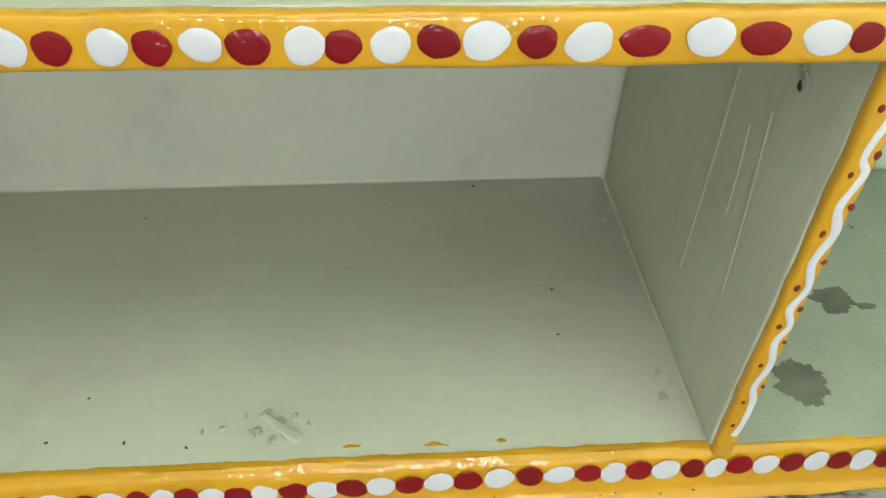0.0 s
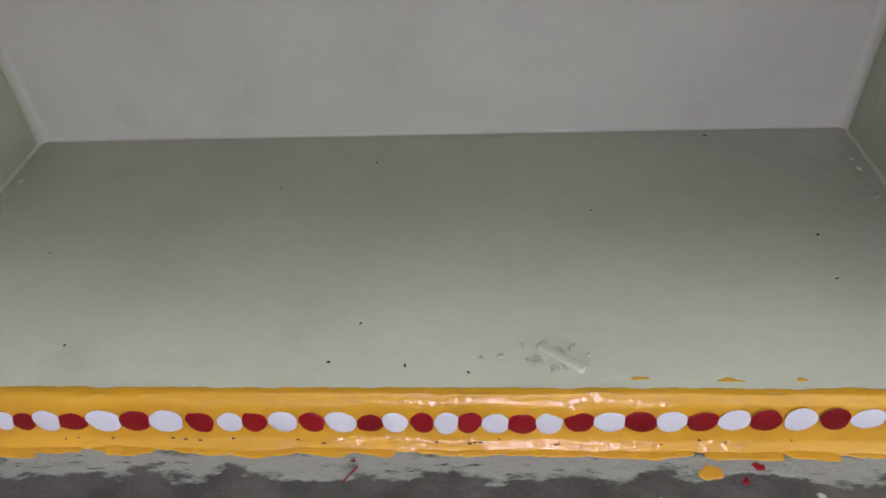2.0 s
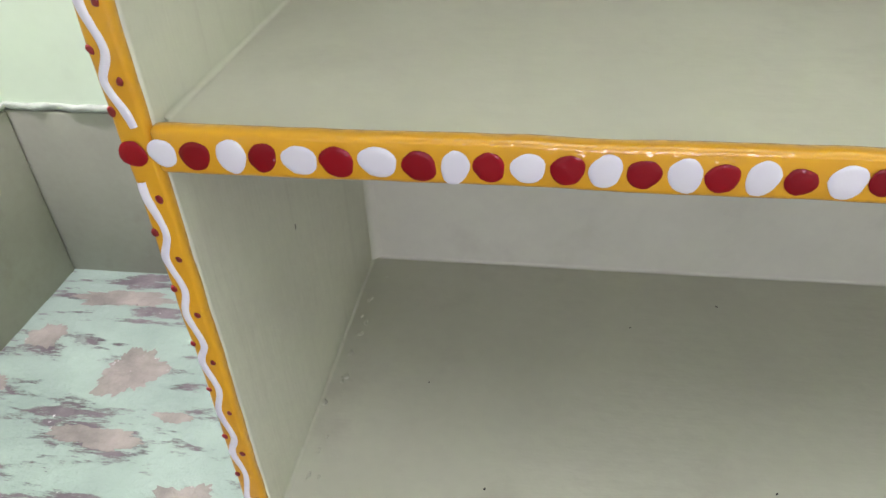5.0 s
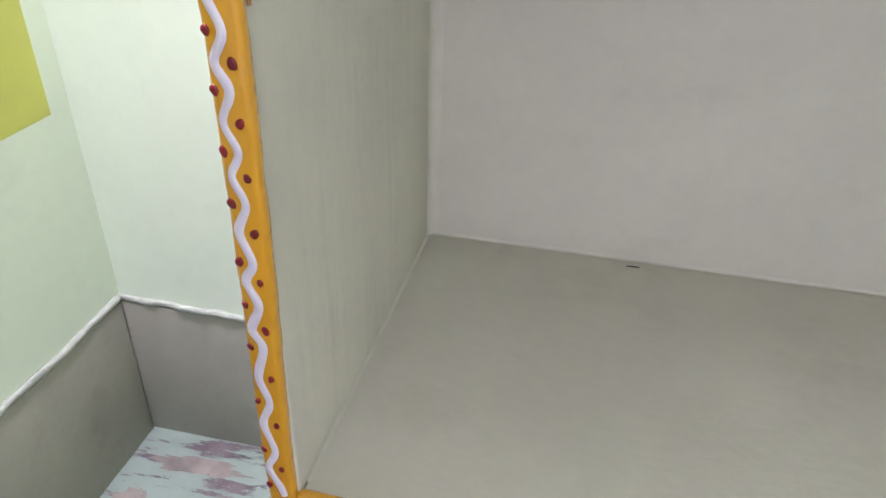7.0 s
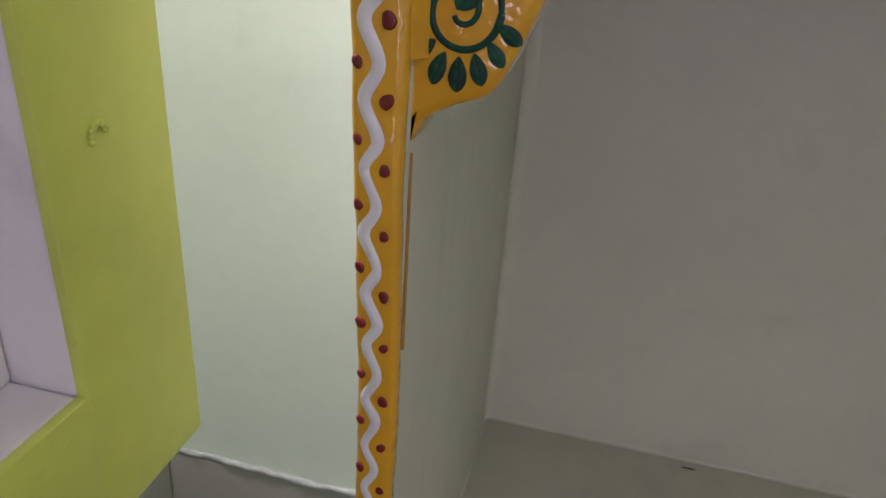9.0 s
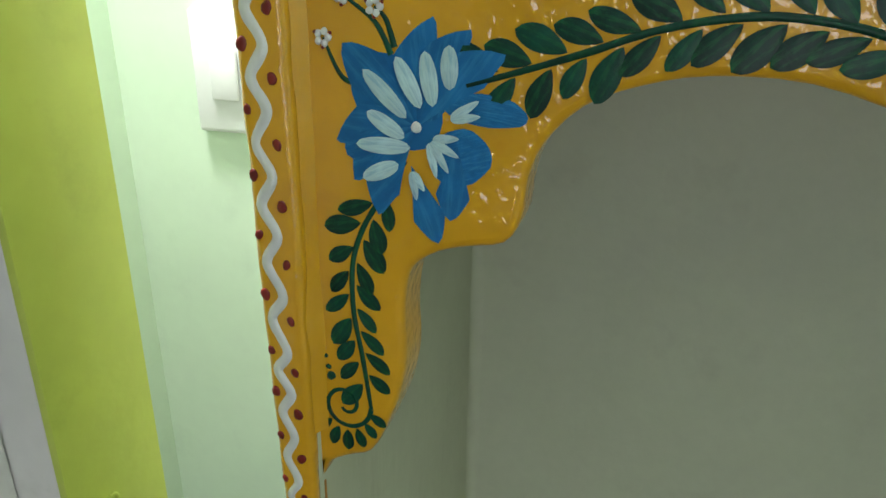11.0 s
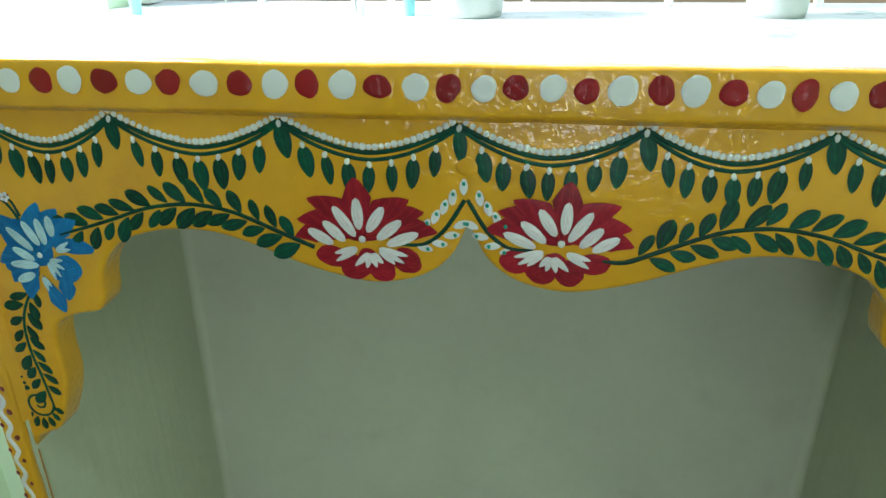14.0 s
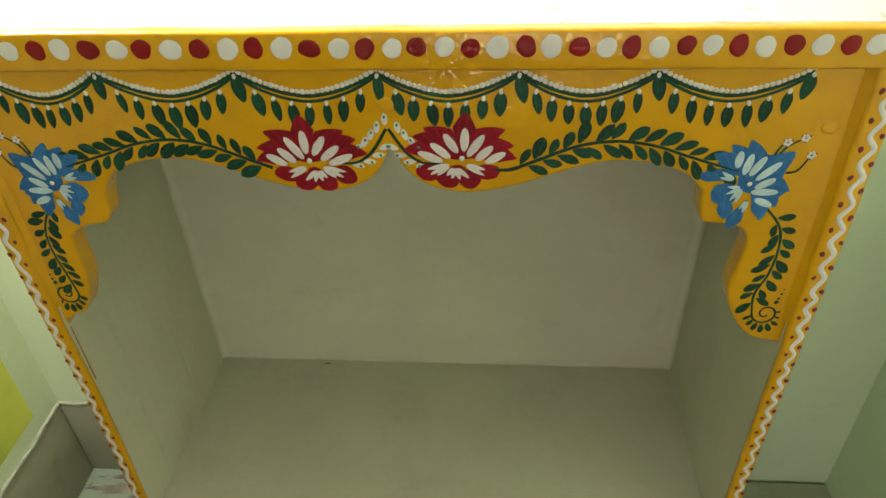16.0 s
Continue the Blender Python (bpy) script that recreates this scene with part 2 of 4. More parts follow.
def smooth(bm, angle=40):
    for f in bm.faces:
        f.smooth = True
    for e in bm.edges:
        if len(e.link_faces) == 2 and e.calc_face_angle(0) > radians(angle):
            e.smooth = False
    return bm


def box(x0, x1, y0, y1, z0, z1, bevel=0.0, wobble=0.0, cuts=0):
    """A box with rounded edges, cut along its longest side and made slightly uneven by hand."""
    bm = bmesh.new()
    bmesh.ops.create_cube(bm, size=1.0)
    size = Vector((x1 - x0, y1 - y0, z1 - z0))
    for v in bm.verts:
        v.co = Vector(((x0 + x1) / 2, (y0 + y1) / 2, (z0 + z1) / 2)) + Vector([a * c for a, c in zip(v.co, size)])
    if bevel:
        bmesh.ops.bevel(bm, geom=list(bm.edges), offset=bevel, segments=3, profile=0.5, affect="EDGES")
    if cuts:
        axis = max(range(3), key=lambda k: size[k])
        lo, n = (x0, y0, z0)[axis], cuts
        for k in range(1, n):
            no = Vector((0, 0, 0))
            no[axis] = 1
            co = Vector((0, 0, 0))
            co[axis] = lo + size[axis] * k / n
            bmesh.ops.bisect_plane(bm, geom=[*bm.verts, *bm.edges, *bm.faces], plane_co=co, plane_no=no)
    if wobble:
        for v in bm.verts:
            v.co += noise.noise_vector(v.co * 22) * wobble + noise.noise_vector(v.co * 70) * wobble * 0.4
    return smooth(bm)


def extruded(profile, x0, x1, n, wobble):
    """A profile of (y, z) drawn along x, uneven by hand, with closed ends."""
    bm = bmesh.new()
    rings = []
    for k in range(n + 1):
        x = x0 + (x1 - x0) * k / n
        ring = []
        for j, (y, z) in enumerate(profile):
            co = Vector((x, y, z))
            d = noise.noise_vector(Vector((x * 18, j * 3.1, 0.0))) * wobble + noise.noise_vector(Vector((x * 60, j * 5.3, 2.0))) * wobble * 0.6
            ring.append(bm.verts.new(co + Vector((0, d.y, d.z if z > 0.001 else 0))))
        rings.append(ring)
    for a, b in zip(rings, rings[1:]):
        for j in range(len(profile)):
            i = (j + 1) % len(profile)
            bm.faces.new((a[j], b[j], b[i], a[i]))
    bm.faces.new(list(reversed(rings[0])))
    bm.faces.new(rings[-1])
    bmesh.ops.recalc_face_normals(bm, faces=bm.faces)
    return smooth(bm, 50)


def blob_mesh(name, mat, seed, uneven=0.08, n=22, pointed=0.0, height=0.12):
    """A domed daub of paint, one unit in radius, facing +z."""
    rnd = random.Random(seed)
    ph = [rnd.uniform(0, 6.28) for _ in range(4)]
    verts, faces = [(0, 0, height)], []
    for ring, (r, h) in enumerate(((0.6, height * 0.95), (0.9, height * 0.62), (1.0, 0.0))):
        for k in range(n):
            a = 2 * math.pi * k / n
            q = 1 + uneven * (math.sin(2 * a + ph[0]) + 0.7 * math.sin(3 * a + ph[1]) + 0.4 * math.sin(5 * a + ph[2]) + 0.25 * math.sin(8 * a + ph[3]))
            verts.append((r * q * math.cos(a), r * q * math.sin(a) * (1 - pointed * abs(math.cos(a)) ** 3), h))
    for k in range(n):
        faces.append((0, 1 + k, 1 + (k + 1) % n))
    for ring in range(2):
        for k in range(n):
            a, b = 1 + ring * n + k, 1 + ring * n + (k + 1) % n
            faces.append((a, a + n, b + n, b))
    me = bpy.data.meshes.new(name)
    me.from_pydata(verts, [], faces)
    for p in me.polygons:
        p.use_smooth = True
    me.materials.append(mat)
    return me


def petal_mesh(name, mat, width, hook, tip=0.8, height=0.05, n=14, blunt=0.6):
    """A petal or leaf from the origin along +x, one unit long, with a ridge; hook bends its tip aside, tip below 1 rounds it."""
    verts, faces = [], []
    for k in range(n + 1):
        u = k / n
        w = width * 0.5 * math.sin(math.pi * u ** tip) ** blunt if 0 < u < 1 else 0.0
        if blunt < 0:
            w = width * 0.5 * (u / 0.66 if u < 0.66 else ((1 - u) / 0.34) ** 0.62)
        off = hook * u ** 4
        e = 0.0 if k in (0, n) else height
        verts += [(u, off - w, 0.0), (u, off - w * 0.5, e), (u, off + w * 0.5, e), (u, off + w, 0.0)]
    for k in range(n):
        for j in range(3):
            a = k * 4 + j
            faces.append((a, a + 4, a + 5, a + 1))
    me = bpy.data.meshes.new(name)
    me.from_pydata(verts, [], faces)
    for p in me.polygons:
        p.use_smooth = True
    me.materials.append(mat)
    return me


def stroke(points, widths, y, height=0.0008, n=8):
    """A brush stroke through points (x, z) on an upright surface at depth y, facing -y; widths at its points."""
    pts = [Vector((p[0], 0, p[1])) for p in points]
    path, wid = [], []
    for k in range(len(pts) - 1):
        p0, p1, p2, p3 = pts[max(k - 1, 0)], pts[k], pts[k + 1], pts[min(k + 2, len(pts) - 1)]
        for j in range(n):
            u = j / n
            path.append(0.5 * (2 * p1 + (p2 - p0) * u + (2 * p0 - 5 * p1 + 4 * p2 - p3) * u * u + (3 * p1 - 3 * p2 + p3 - p0) * u ** 3))
            wid.append(widths[k] * (1 - u) + widths[k + 1] * u)
    path.append(pts[-1])
    wid.append(widths[-1])
    bm = bmesh.new()
    rows = []
    for k, p in enumerate(path):
        d = path[min(k + 1, len(path) - 1)] - path[max(k - 1, 0)]
        d.normalize()
        s = Vector((-d.z, 0, d.x)) * wid[k] * 0.5 * (1 + 0.12 * noise.noise(p * 160))
        row = []
        for f, h in ((-1, 0), (-0.6, height), (0.6, height), (1, 0)):
            row.append(bm.verts.new(p + s * f + Vector((0, y - h, 0))))
        rows.append(row)
    for a, b in zip(rows, rows[1:]):
        for j in range(3):
            bm.faces.new((a[j], a[j + 1], b[j + 1], b[j]))
    for f in bm.faces:
        f.smooth = True
    return bm


def facing(x, y, z, turn=0.0, sx=1.0, sy=1.0, sz=0.008, lean=90):
    """The pose of a daub on an upright surface that faces -y, turned within that surface."""
    return pose(x, y, z, lean) @ pose(0, 0, 0, 0, 0, turn) @ Matrix.Diagonal((sx, sy, sz, 1))


def lying(x, y, z, turn=0.0, sx=1.0, sy=1.0, sz=0.008):
    return pose(x, y, z) @ pose(0, 0, 0, 0, 0, turn) @ Matrix.Diagonal((sx, sy, sz, 1))


RND = random.Random(7)
RED_DOTS = [blob_mesh("red_dot", RED, k, 0.05) for k in range(6)]
WHITE_DOTS = [blob_mesh("white_dot", WHITE, 20 + k, 0.045) for k in range(6)]
SMALL_DOTS = [blob_mesh("small_dot", DOT, 40 + k, 0.07, 12) for k in range(4)]
SPOTS = [blob_mesh("grit_speck", SPECK, 60 + k, 0.2, 10, height=0.5) for k in range(3)]
CRUMBS = [blob_mesh("plaster_crumb", CREAM, 140 + k, 0.25, 12, height=0.5) for k in range(3)]
LEAVES = [petal_mesh("leaf", LEAF, w, h, 1.25) for w, h in ((0.42, 0.05), (0.38, -0.04), (0.46, 0.0))]

# ---- the room ----
XL, YB, XR, YF, ZC, ZF = -0.353, 0.333, 1.2, -2.3, 2.6, 0.009
ground = tagged(part("floor", box(XL - 0.1, XR + 0.1, YF - 0.1, YB + 0.1, -0.1, ZF), FLOOR), "scraped grey cement floor with pale green paint remains", "floor", kind="structure")
WX0, WX1, WZ0, WZ1 = -0.02, 0.93, 1.10, 2.10


def wall_with_opening(name, label, x0, x1, y0, y1, ox0, ox1, oz0, oz1):
    """A wall along x with one opening right through it."""
    bm = bmesh.new()
    for a in ((x0, ox0, 0, ZC), (ox1, x1, 0, ZC), (ox0, ox1, 0, oz0), (ox0, ox1, oz1, ZC)):
        piece = box(a[0], a[1], y0, y1, a[2], a[3])
        me = bpy.data.meshes.new("piece")
        piece.to_mesh(me)
        piece.free()
        bm.from_mesh(me)
        bpy.data.meshes.remove(me)
    bmesh.ops.remove_doubles(bm, verts=bm.verts, dist=0.0005)
    return tagged(part(name, bm, WALL), label, "wall", kind="structure")


wall_with_opening("wall_back", "pale green painted plaster wall behind the shelf", XL - 0.1, XR + 0.1, YB, YB + 0.12, WX0, WX1, WZ0, WZ1)
wall_with_opening("wall_front", "pale green painted wall with an open doorway", XL - 0.1, XR + 0.1, YF - 0.12, YF, -0.33, 1.08, 0.02, 2.10)
tagged(part("wall_left", box(XL - 0.12, XL, YF, YB, 0, ZC), WALL), "pale green painted plaster side wall", "wall", kind="structure")
tagged(part("wall_right", box(XR, XR + 0.12, YF, YB, 0, ZC), WALL), "pale green painted plaster side wall", "wall", kind="structure")
tagged(part("ceiling", box(XL - 0.1, XR + 0.1, YF - 0.1, YB + 0.12, ZC, ZC + 0.1), CEIL), "plain white painted ceiling", "ceiling", kind="structure")


def dado(name, x0, x1, y0, y1, label):
    band = tagged(part(name, box(x0, x1, y0, y1, 0.0, 0.218, 0.002, 0.0012, 40), DADO), label, "dado", kind="structure")
    part("plaster_lip", box(x0, x1, y0 - 0.0015, y1, 0.2185, 0.2260, 0.003, 0.0034, 120), LIP, band, "rough plaster lip")
    return band


dado("dado_back", XL, 0.0085, YB - 0.005, YB + 0.001, "grey-green dado band along the back wall")
side = tagged(part("dado_side", box(XL - 0.001, XL + 0.005, -0.9, YB - 0.006, 0.0, 0.218, 0.002, 0.0012, 60), DADO), "grey-green dado band along the side wall", "dado", kind="structure")
part("plaster_lip", box(XL - 0.001, XL + 0.0065, -0.9, YB - 0.006, 0.2185, 0.2260, 0.003, 0.0034, 150), LIP, side, "rough plaster lip")

# fixture added to go with the alcove light, never in view
lamp = tagged(new("added_tube_lamp"), "added white tube lamp on the side wall, out of view", "lamp")
part("lamp_body", box(XL + 0.0005, XL + 0.035, 0.01, 0.32, 1.755, 1.815, 0.006), CEIL, lamp)
for y in (0.035, 0.295):
    part("lamp_holder", box(XL + 0.034, XL + 0.060, y - 0.012, y + 0.012, 1.770, 1.800, 0.004), CEIL, lamp)
tube = bmesh.new()
bmesh.ops.create_cone(tube, cap_ends=True, segments=16, radius1=0.012, radius2=0.012, depth=0.25, matrix=pose(XL + 0.048, 0.165, 1.785, 90))
part("tube", smooth(tube), GLOW, lamp, "added lit tube, out of view")
# invented lamp housing for the glint light, out of view
added_sconce = tagged(new("added_wall_lamp"), "small added lamp above the doorway, out of view", "lamp")
part("lamp_body", box(0.47, 0.73, -2.2995, -2.262, 2.07, 2.21, 0.006), CEIL, added_sconce)
part("diffuser", box(0.48, 0.72, -2.2618, -2.245, 2.08, 2.20, 0.004), GLOW, added_sconce, "added lit diffuser, out of view")
# unseen panel added to carry the overhead fill
panel = tagged(new("added_ceiling_lamp"), "added flat lit panel under the ceiling, out of view", "lamp")
part("lamp_body", box(-0.20, 1.10, -1.52, -0.48, 2.552, ZC - 0.0005, 0.004), CEIL, panel)
part("diffuser", box(-0.18, 1.08, -1.50, -0.50, 2.545, 2.5515, 0.002), GLOW, panel, "added lit diffuser, out of view")

# a raised ledge beside the shelf
EDGE = [(0.006, 0.0), (-0.0140, 0.0), (-0.0130, 0.0095), (-0.0090, 0.0125), (-0.0065, 0.016), (-0.0045, 0.030), (-0.003, 0.042), (-0.0008, 0.0485), (0.0025, 0.0518), (0.0065, 0.0512)]
ledge = tagged(part("plinth", box(0.8615, XR - 0.002, 0.0045, YB - 0.006, 0.0005, 0.052, 0.002), LEDGE), "low plinth with scraped pale green paint and yellow edge", "plinth", kind="structure")
part("painted_edge", extruded(EDGE, 0.8616, XR - 0.002, 60, 0.0022), YELLOW, ledge, "glossy yellow painted edge")


def bare_patch(parent, x, y, z, rx, ry, seed):
    """A patch where the paint has been scraped down to the cement, with a ragged edge."""
    bm = bmesh.new()
    mid, rim, n = bm.verts.new((x, y, z + 0.0004)), [], 120
    for k in range(n):
        a = 2 * math.pi * k / n
        p = Vector((math.cos(a), math.sin(a), seed * 3.7))
        r = 1 + 0.45 * noise.noise(p * 1.6) + 0.22 * noise.noise(p * 4.0) + 0.16 * noise.noise(p * 11.0) + 0.10 * noise.noise(p * 27.0)
        rim.append(bm.verts.new((x + rx * r * math.cos(a), y + ry * r * math.sin(a), z + 0.0003)))
    for k in range(n):
        bm.faces.new((mid, rim[k], rim[(k + 1) % n]))
    part("bare_patch", bm, BARE, parent, "bare patch of scraped cement")


bare_patch(ledge, 0.999, 0.140, 0.052, 0.020, 0.014, 1)
bare_patch(ledge, 0.930, 0.056, 0.052, 0.020, 0.020, 2)
bare_patch(ledge, 1.023, 0.131, 0.052, 0.009, 0.004, 3)
for k, (x, y, rx, ry) in enumerate(((-0.190, 0.172, 0.030, 0.032), (-0.184, 0.090, 0.042, 0.014), (-0.262, 0.280, 0.060, 0.013), (-0.312, 0.212, 0.020, 0.020), (-0.330, 0.140, 0.018, 0.016), (-0.120, 0.120, 0.020, 0.006), (-0.07, 0.03, 0.030, 0.020), (-0.23, -0.02, 0.06, 0.03))):
    bare_patch(ground, x, y, ZF, rx, ry, 4 + k)

# ---- the painted shelf ----
shelf = tagged(new("shelf_unit"), "built-in plastered shelf with yellow hand-painted edges", "shelf")
base = part("base_slab", box(0.009, 0.8605, 0.0045, YB - 0.0005, 0.0005, 0.052, 0.0015), CREAM, shelf, "cream-green plastered bottom slab")
base_edge = part("base_edge", extruded(EDGE, 0.0075, 0.8615, 130, 0.0022), YELLOW, shelf, "glossy yellow painted bottom edge")
for name, x0, x1 in (("left_panel", 0.0115, 0.0285), ("right_panel", 0.8410, 0.8575)):
    part("side_panel", box(x0, x1, 0.003, YB - 0.0005, 0.0525, 1.0775, 0.002, 0.0006, 30), SIDE, shelf, "cream-green plastered upright slab")
for z0, z1 in ((0.0525, 0.347), (0.373, 1.0785)):
    part("back_panel", box(0.029, 0.8405, YB - 0.0035, YB - 0.0004, z0, z1), CREAM, shelf, "cream-green plastered back")

# the uprights' hand-plastered width: height, outer and inner face of one, then of the other
STRIP = ((0.04, 0.0110, 0.0272, 0.8570, 0.8425), (0.19, 0.0115, 0.0274, 0.8565, 0.8420), (0.33, 0.0110, 0.0274, 0.8575, 0.8410), (0.40, 0.0095, 0.0270, 0.8585, 0.8400),
         (0.58, 0.0125, 0.0305, 0.8590, 0.8395), (0.66, 0.0120, 0.0305, 0.8600, 0.8395), (0.74, 0.0095, 0.0285, 0.8610, 0.8400), (0.89, 0.0055, 0.0300, 0.8635, 0.8390), (1.09, 0.0045, 0.0300, 0.8645, 0.8390))


def strip_at(z, column):
    return float(np.interp(z, [row[0] for row in STRIP], [row[column] for row in STRIP]))


def upright(outer, inner):
    """A painted upright edge whose width follows the plaster."""
    bm = box(0.0, 0.02, -0.003, 0.006, 0.046, 1.080, 0.0035, 0.0007, 150)
    for v in bm.verts:
        a, b = sorted((strip_at(v.co.z, outer), strip_at(v.co.z, inner)))
        v.co.x = a + (b - a) * v.co.x / 0.02 + 0.0007 * noise.noise(Vector((outer, 0.0, v.co.z * 45)))
    return part("upright_edge", bm, YELLOW, shelf, "yellow painted upright edge")


uprights = [upright(1, 2), upright(3, 4)]
middle = part("middle_slab", box(0.029, 0.8405, 0.004, YB - 0.0005, 0.3490, 0.3725, 0.002), CREAM, shelf, "cream-green plastered middle shelf")
lip = box(0.0270, 0.8415, -0.0032, 0.0065, 0.3488, 0.3735, 0.0035, 0.0009, 140)
for v in lip.verts:
    v.co.z += 0.0025 - 0.0050 * v.co.x / 0.84
middle_edge = part("middle_edge", lip, YELLOW, shelf, "yellow painted shelf edge")
top = part("top_slab", box(0.004, 0.866, 0.010, YB - 0.0005, 1.079, 1.1125, 0.002, 0.0004, 20), TOPWHITE, shelf, "white painted top slab with dark scuffs")
top_edge = part("top_edge", box(0.000, 0.869, -0.0035, 0.012, 1.0775, 1.1125, 0.003, 0.0008, 140), YELLOW, shelf, "yellow painted top edge")


def cove(a, b, u, v, r=0.015):
    """A hand-run fillet of plaster along the inner corner from a to b, whose walls run off along u and v."""
    a, b, u, v = Vector(a), Vector(b), Vector(u), Vector(v)
    bm = bmesh.new()
    n, rows = 40, []
    for k in range(n + 1):
        p = a.lerp(b, k / n)
        q = r * (1 + 0.30 * noise.noise(p * 9) + 0.12 * noise.noise(p * 30))
        ring = [bm.verts.new(p)]
        for j in range(6):
            t = math.pi / 2 * j / 5
            ring.append(bm.verts.new(p + u * (q * (1 - math.sin(t)) + 0.0002) + v * (q * (1 - math.cos(t)) + 0.0002)))
        rows.append(ring)
    for c, d in zip(rows, rows[1:]):
        for j in range(7):
            i = (j + 1) % 7
            bm.faces.new((c[j], d[j], d[i], c[i]))
    bm.faces.new(rows[0])
    bm.faces.new(rows[-1])
    bmesh.ops.recalc_face_normals(bm, faces=bm.faces)
    return part("corner_plaster", smooth(bm, 60), CREAM, shelf)


IX0, IX1, IY = 0.0286, 0.8409, YB - 0.0036
for z0, z1 in ((0.0521, 0.347), (0.3726, 1.078)):
    cove((IX0, IY, z0), (IX1, IY, z0), (0, -1, 0), (0, 0, 1), 0.003)
    cove((IX0, 0.012, z0), (IX0, IY, z0), (1, 0, 0), (0, 0, 1), 0.0025)
    cove((IX1, 0.012, z0), (IX1, IY, z0), (-1, 0, 0), (0, 0, 1), 0.0025)
    cove((IX0, IY, z0), (IX0, IY, z1), (1, 0, 0), (0, -1, 0), 0.010)
    cove((IX1, IY, z0), (IX1, IY, z1), (-1, 0, 0), (0, -1, 0), 0.010)

# the scalloped board under the top
CX = 0.429
HALF = [(0.0285, 0.757), (0.034, 0.767), (0.045, 0.7735), (0.0575, 0.7795), (0.066, 0.7965), (0.0727, 0.8145), (0.0765, 0.832), (0.0772, 0.846), (0.0764, 0.862), (0.0785, 0.882), (0.0835, 0.891), (0.094, 0.898), (0.107, 0.902),
        (0.124, 0.906), (0.131, 0.918), (0.133, 0.936), (0.139, 0.952), (0.154, 0.968), (0.175, 0.977), (0.200, 0.982), (0.235, 0.981), (0.272, 0.970), (0.309, 0.956),
        (0.345, 0.9475), (0.366, 0.9465), (0.388, 0.951), (0.406, 0.960), (0.420, 0.975), (0.429, 0.996)]
RIGHT = [(0.8405, 0.7545), (0.830, 0.7575), (0.8128, 0.7612), (0.7975, 0.773), (0.7837, 0.793), (0.7741, 0.8157), (0.7711, 0.835), (0.7742, 0.860), (0.7771, 0.884), (0.7739, 0.901), (0.7629, 0.911),
         (0.742, 0.9135), (0.7291, 0.916), (0.7243, 0.930), (0.7235, 0.945)]


def scallop(half):
    """The lower outline of the board, rounded through its turning points."""
    out = []
    for k in range(len(half) - 1):
        p0, p1, p2, p3 = (Vector(half[min(max(k + j, 0), len(half) - 1)]) for j in (-1, 0, 1, 2))
        for j in range(3):
            u = j / 3
            out.append(0.5 * (2 * p1 + (p2 - p0) * u + (2 * p0 - 5 * p1 + 4 * p2 - p3) * u * u + (3 * p1 - 3 * p2 + p3 - p0) * u ** 3))
    return out


def valance_mesh(y0, y1):
    left = scallop(HALF)
    right = list(reversed(scallop(RIGHT + [(2 * CX + 0.003 - x, z) for x, z in HALF if x > 0.135])))
    line = left + [Vector((CX, 0.996))] + right
    line[-1].x = 0.8405
    outline = line + [Vector((0.8405, 1.0785)), Vector((0.0285, 1.0785))]
    n = len(outline)
    inward = []
    for k, p in enumerate(outline):
        d = outline[(k + 1) % n] - outline[k - 1]
        inward.append(Vector((-d.y, d.x)).normalized() if 0 < k < len(line) - 1 else Vector((0, 0)))
    bm = bmesh.new()
    rings = []
    for inset, y in ((0.0045, y0), (0.0018, y0 + 0.0008), (0.0004, y0 + 0.0022), (0.0, y0 + 0.005), (0.0, y1)):
        rings.append([bm.verts.new((p.x + q.x * inset, y, p.y + q.y * inset)) for p, q in zip(outline, inward)])
    for a, b in zip(rings, rings[1:]):
        for k in range(n):
            bm.faces.new((a[k], a[(k + 1) % n], b[(k + 1) % n], b[k]))
    for ring in (rings[0], rings[-1]):
        for tri in tessellate_polygon([[(v.co.x, v.co.z, 0) for v in ring]]):
            bm.faces.new([ring[i] for i in tri])
    bmesh.ops.recalc_face_normals(bm, faces=bm.faces)
    return smooth(bm, 50)


YP = 0.008
valance = part("valance", valance_mesh(YP, 0.034), YELLOW, shelf, "scalloped yellow board with painted flowers")
groove = part("valance_bead", extruded([(-0.0010, 1.0792), (YP - 0.0012, 1.0735), (YP + 0.002, 1.0735), (YP + 0.002, 1.0792)], 0.029, 0.841, 120, 0.0012), YELLOW, shelf)
for xa, xb in ((0.0280, 0.0350), (0.8415, 0.8345)):
    bm = bmesh.new()
    for k in range(24):
        z = 0.79 + 0.288 * k / 23
        w = noise.noise(Vector((xa * 9, 0, z * 30))) * 0.0012
        for x, y in ((xa, -0.001), (xa + (xb - xa) * 0.4, 0.003 + w), (xb, YP + 0.0006)):
            bm.verts.new((x + (w if x != xa else 0), y, z))
    bm.verts.ensure_lookup_table()
    for k in range(23):
        for j in range(2):
            a = k * 3 + j
            bm.faces.new([bm.verts[i] for i in (a, a + 1, a + 4, a + 3)])
    bmesh.ops.recalc_face_normals(bm, faces=bm.faces)
    bmesh.ops.solidify(bm, geom=list(bm.faces), thickness=0.001)
    part("corner_fillet", smooth(bm), YELLOW, shelf)


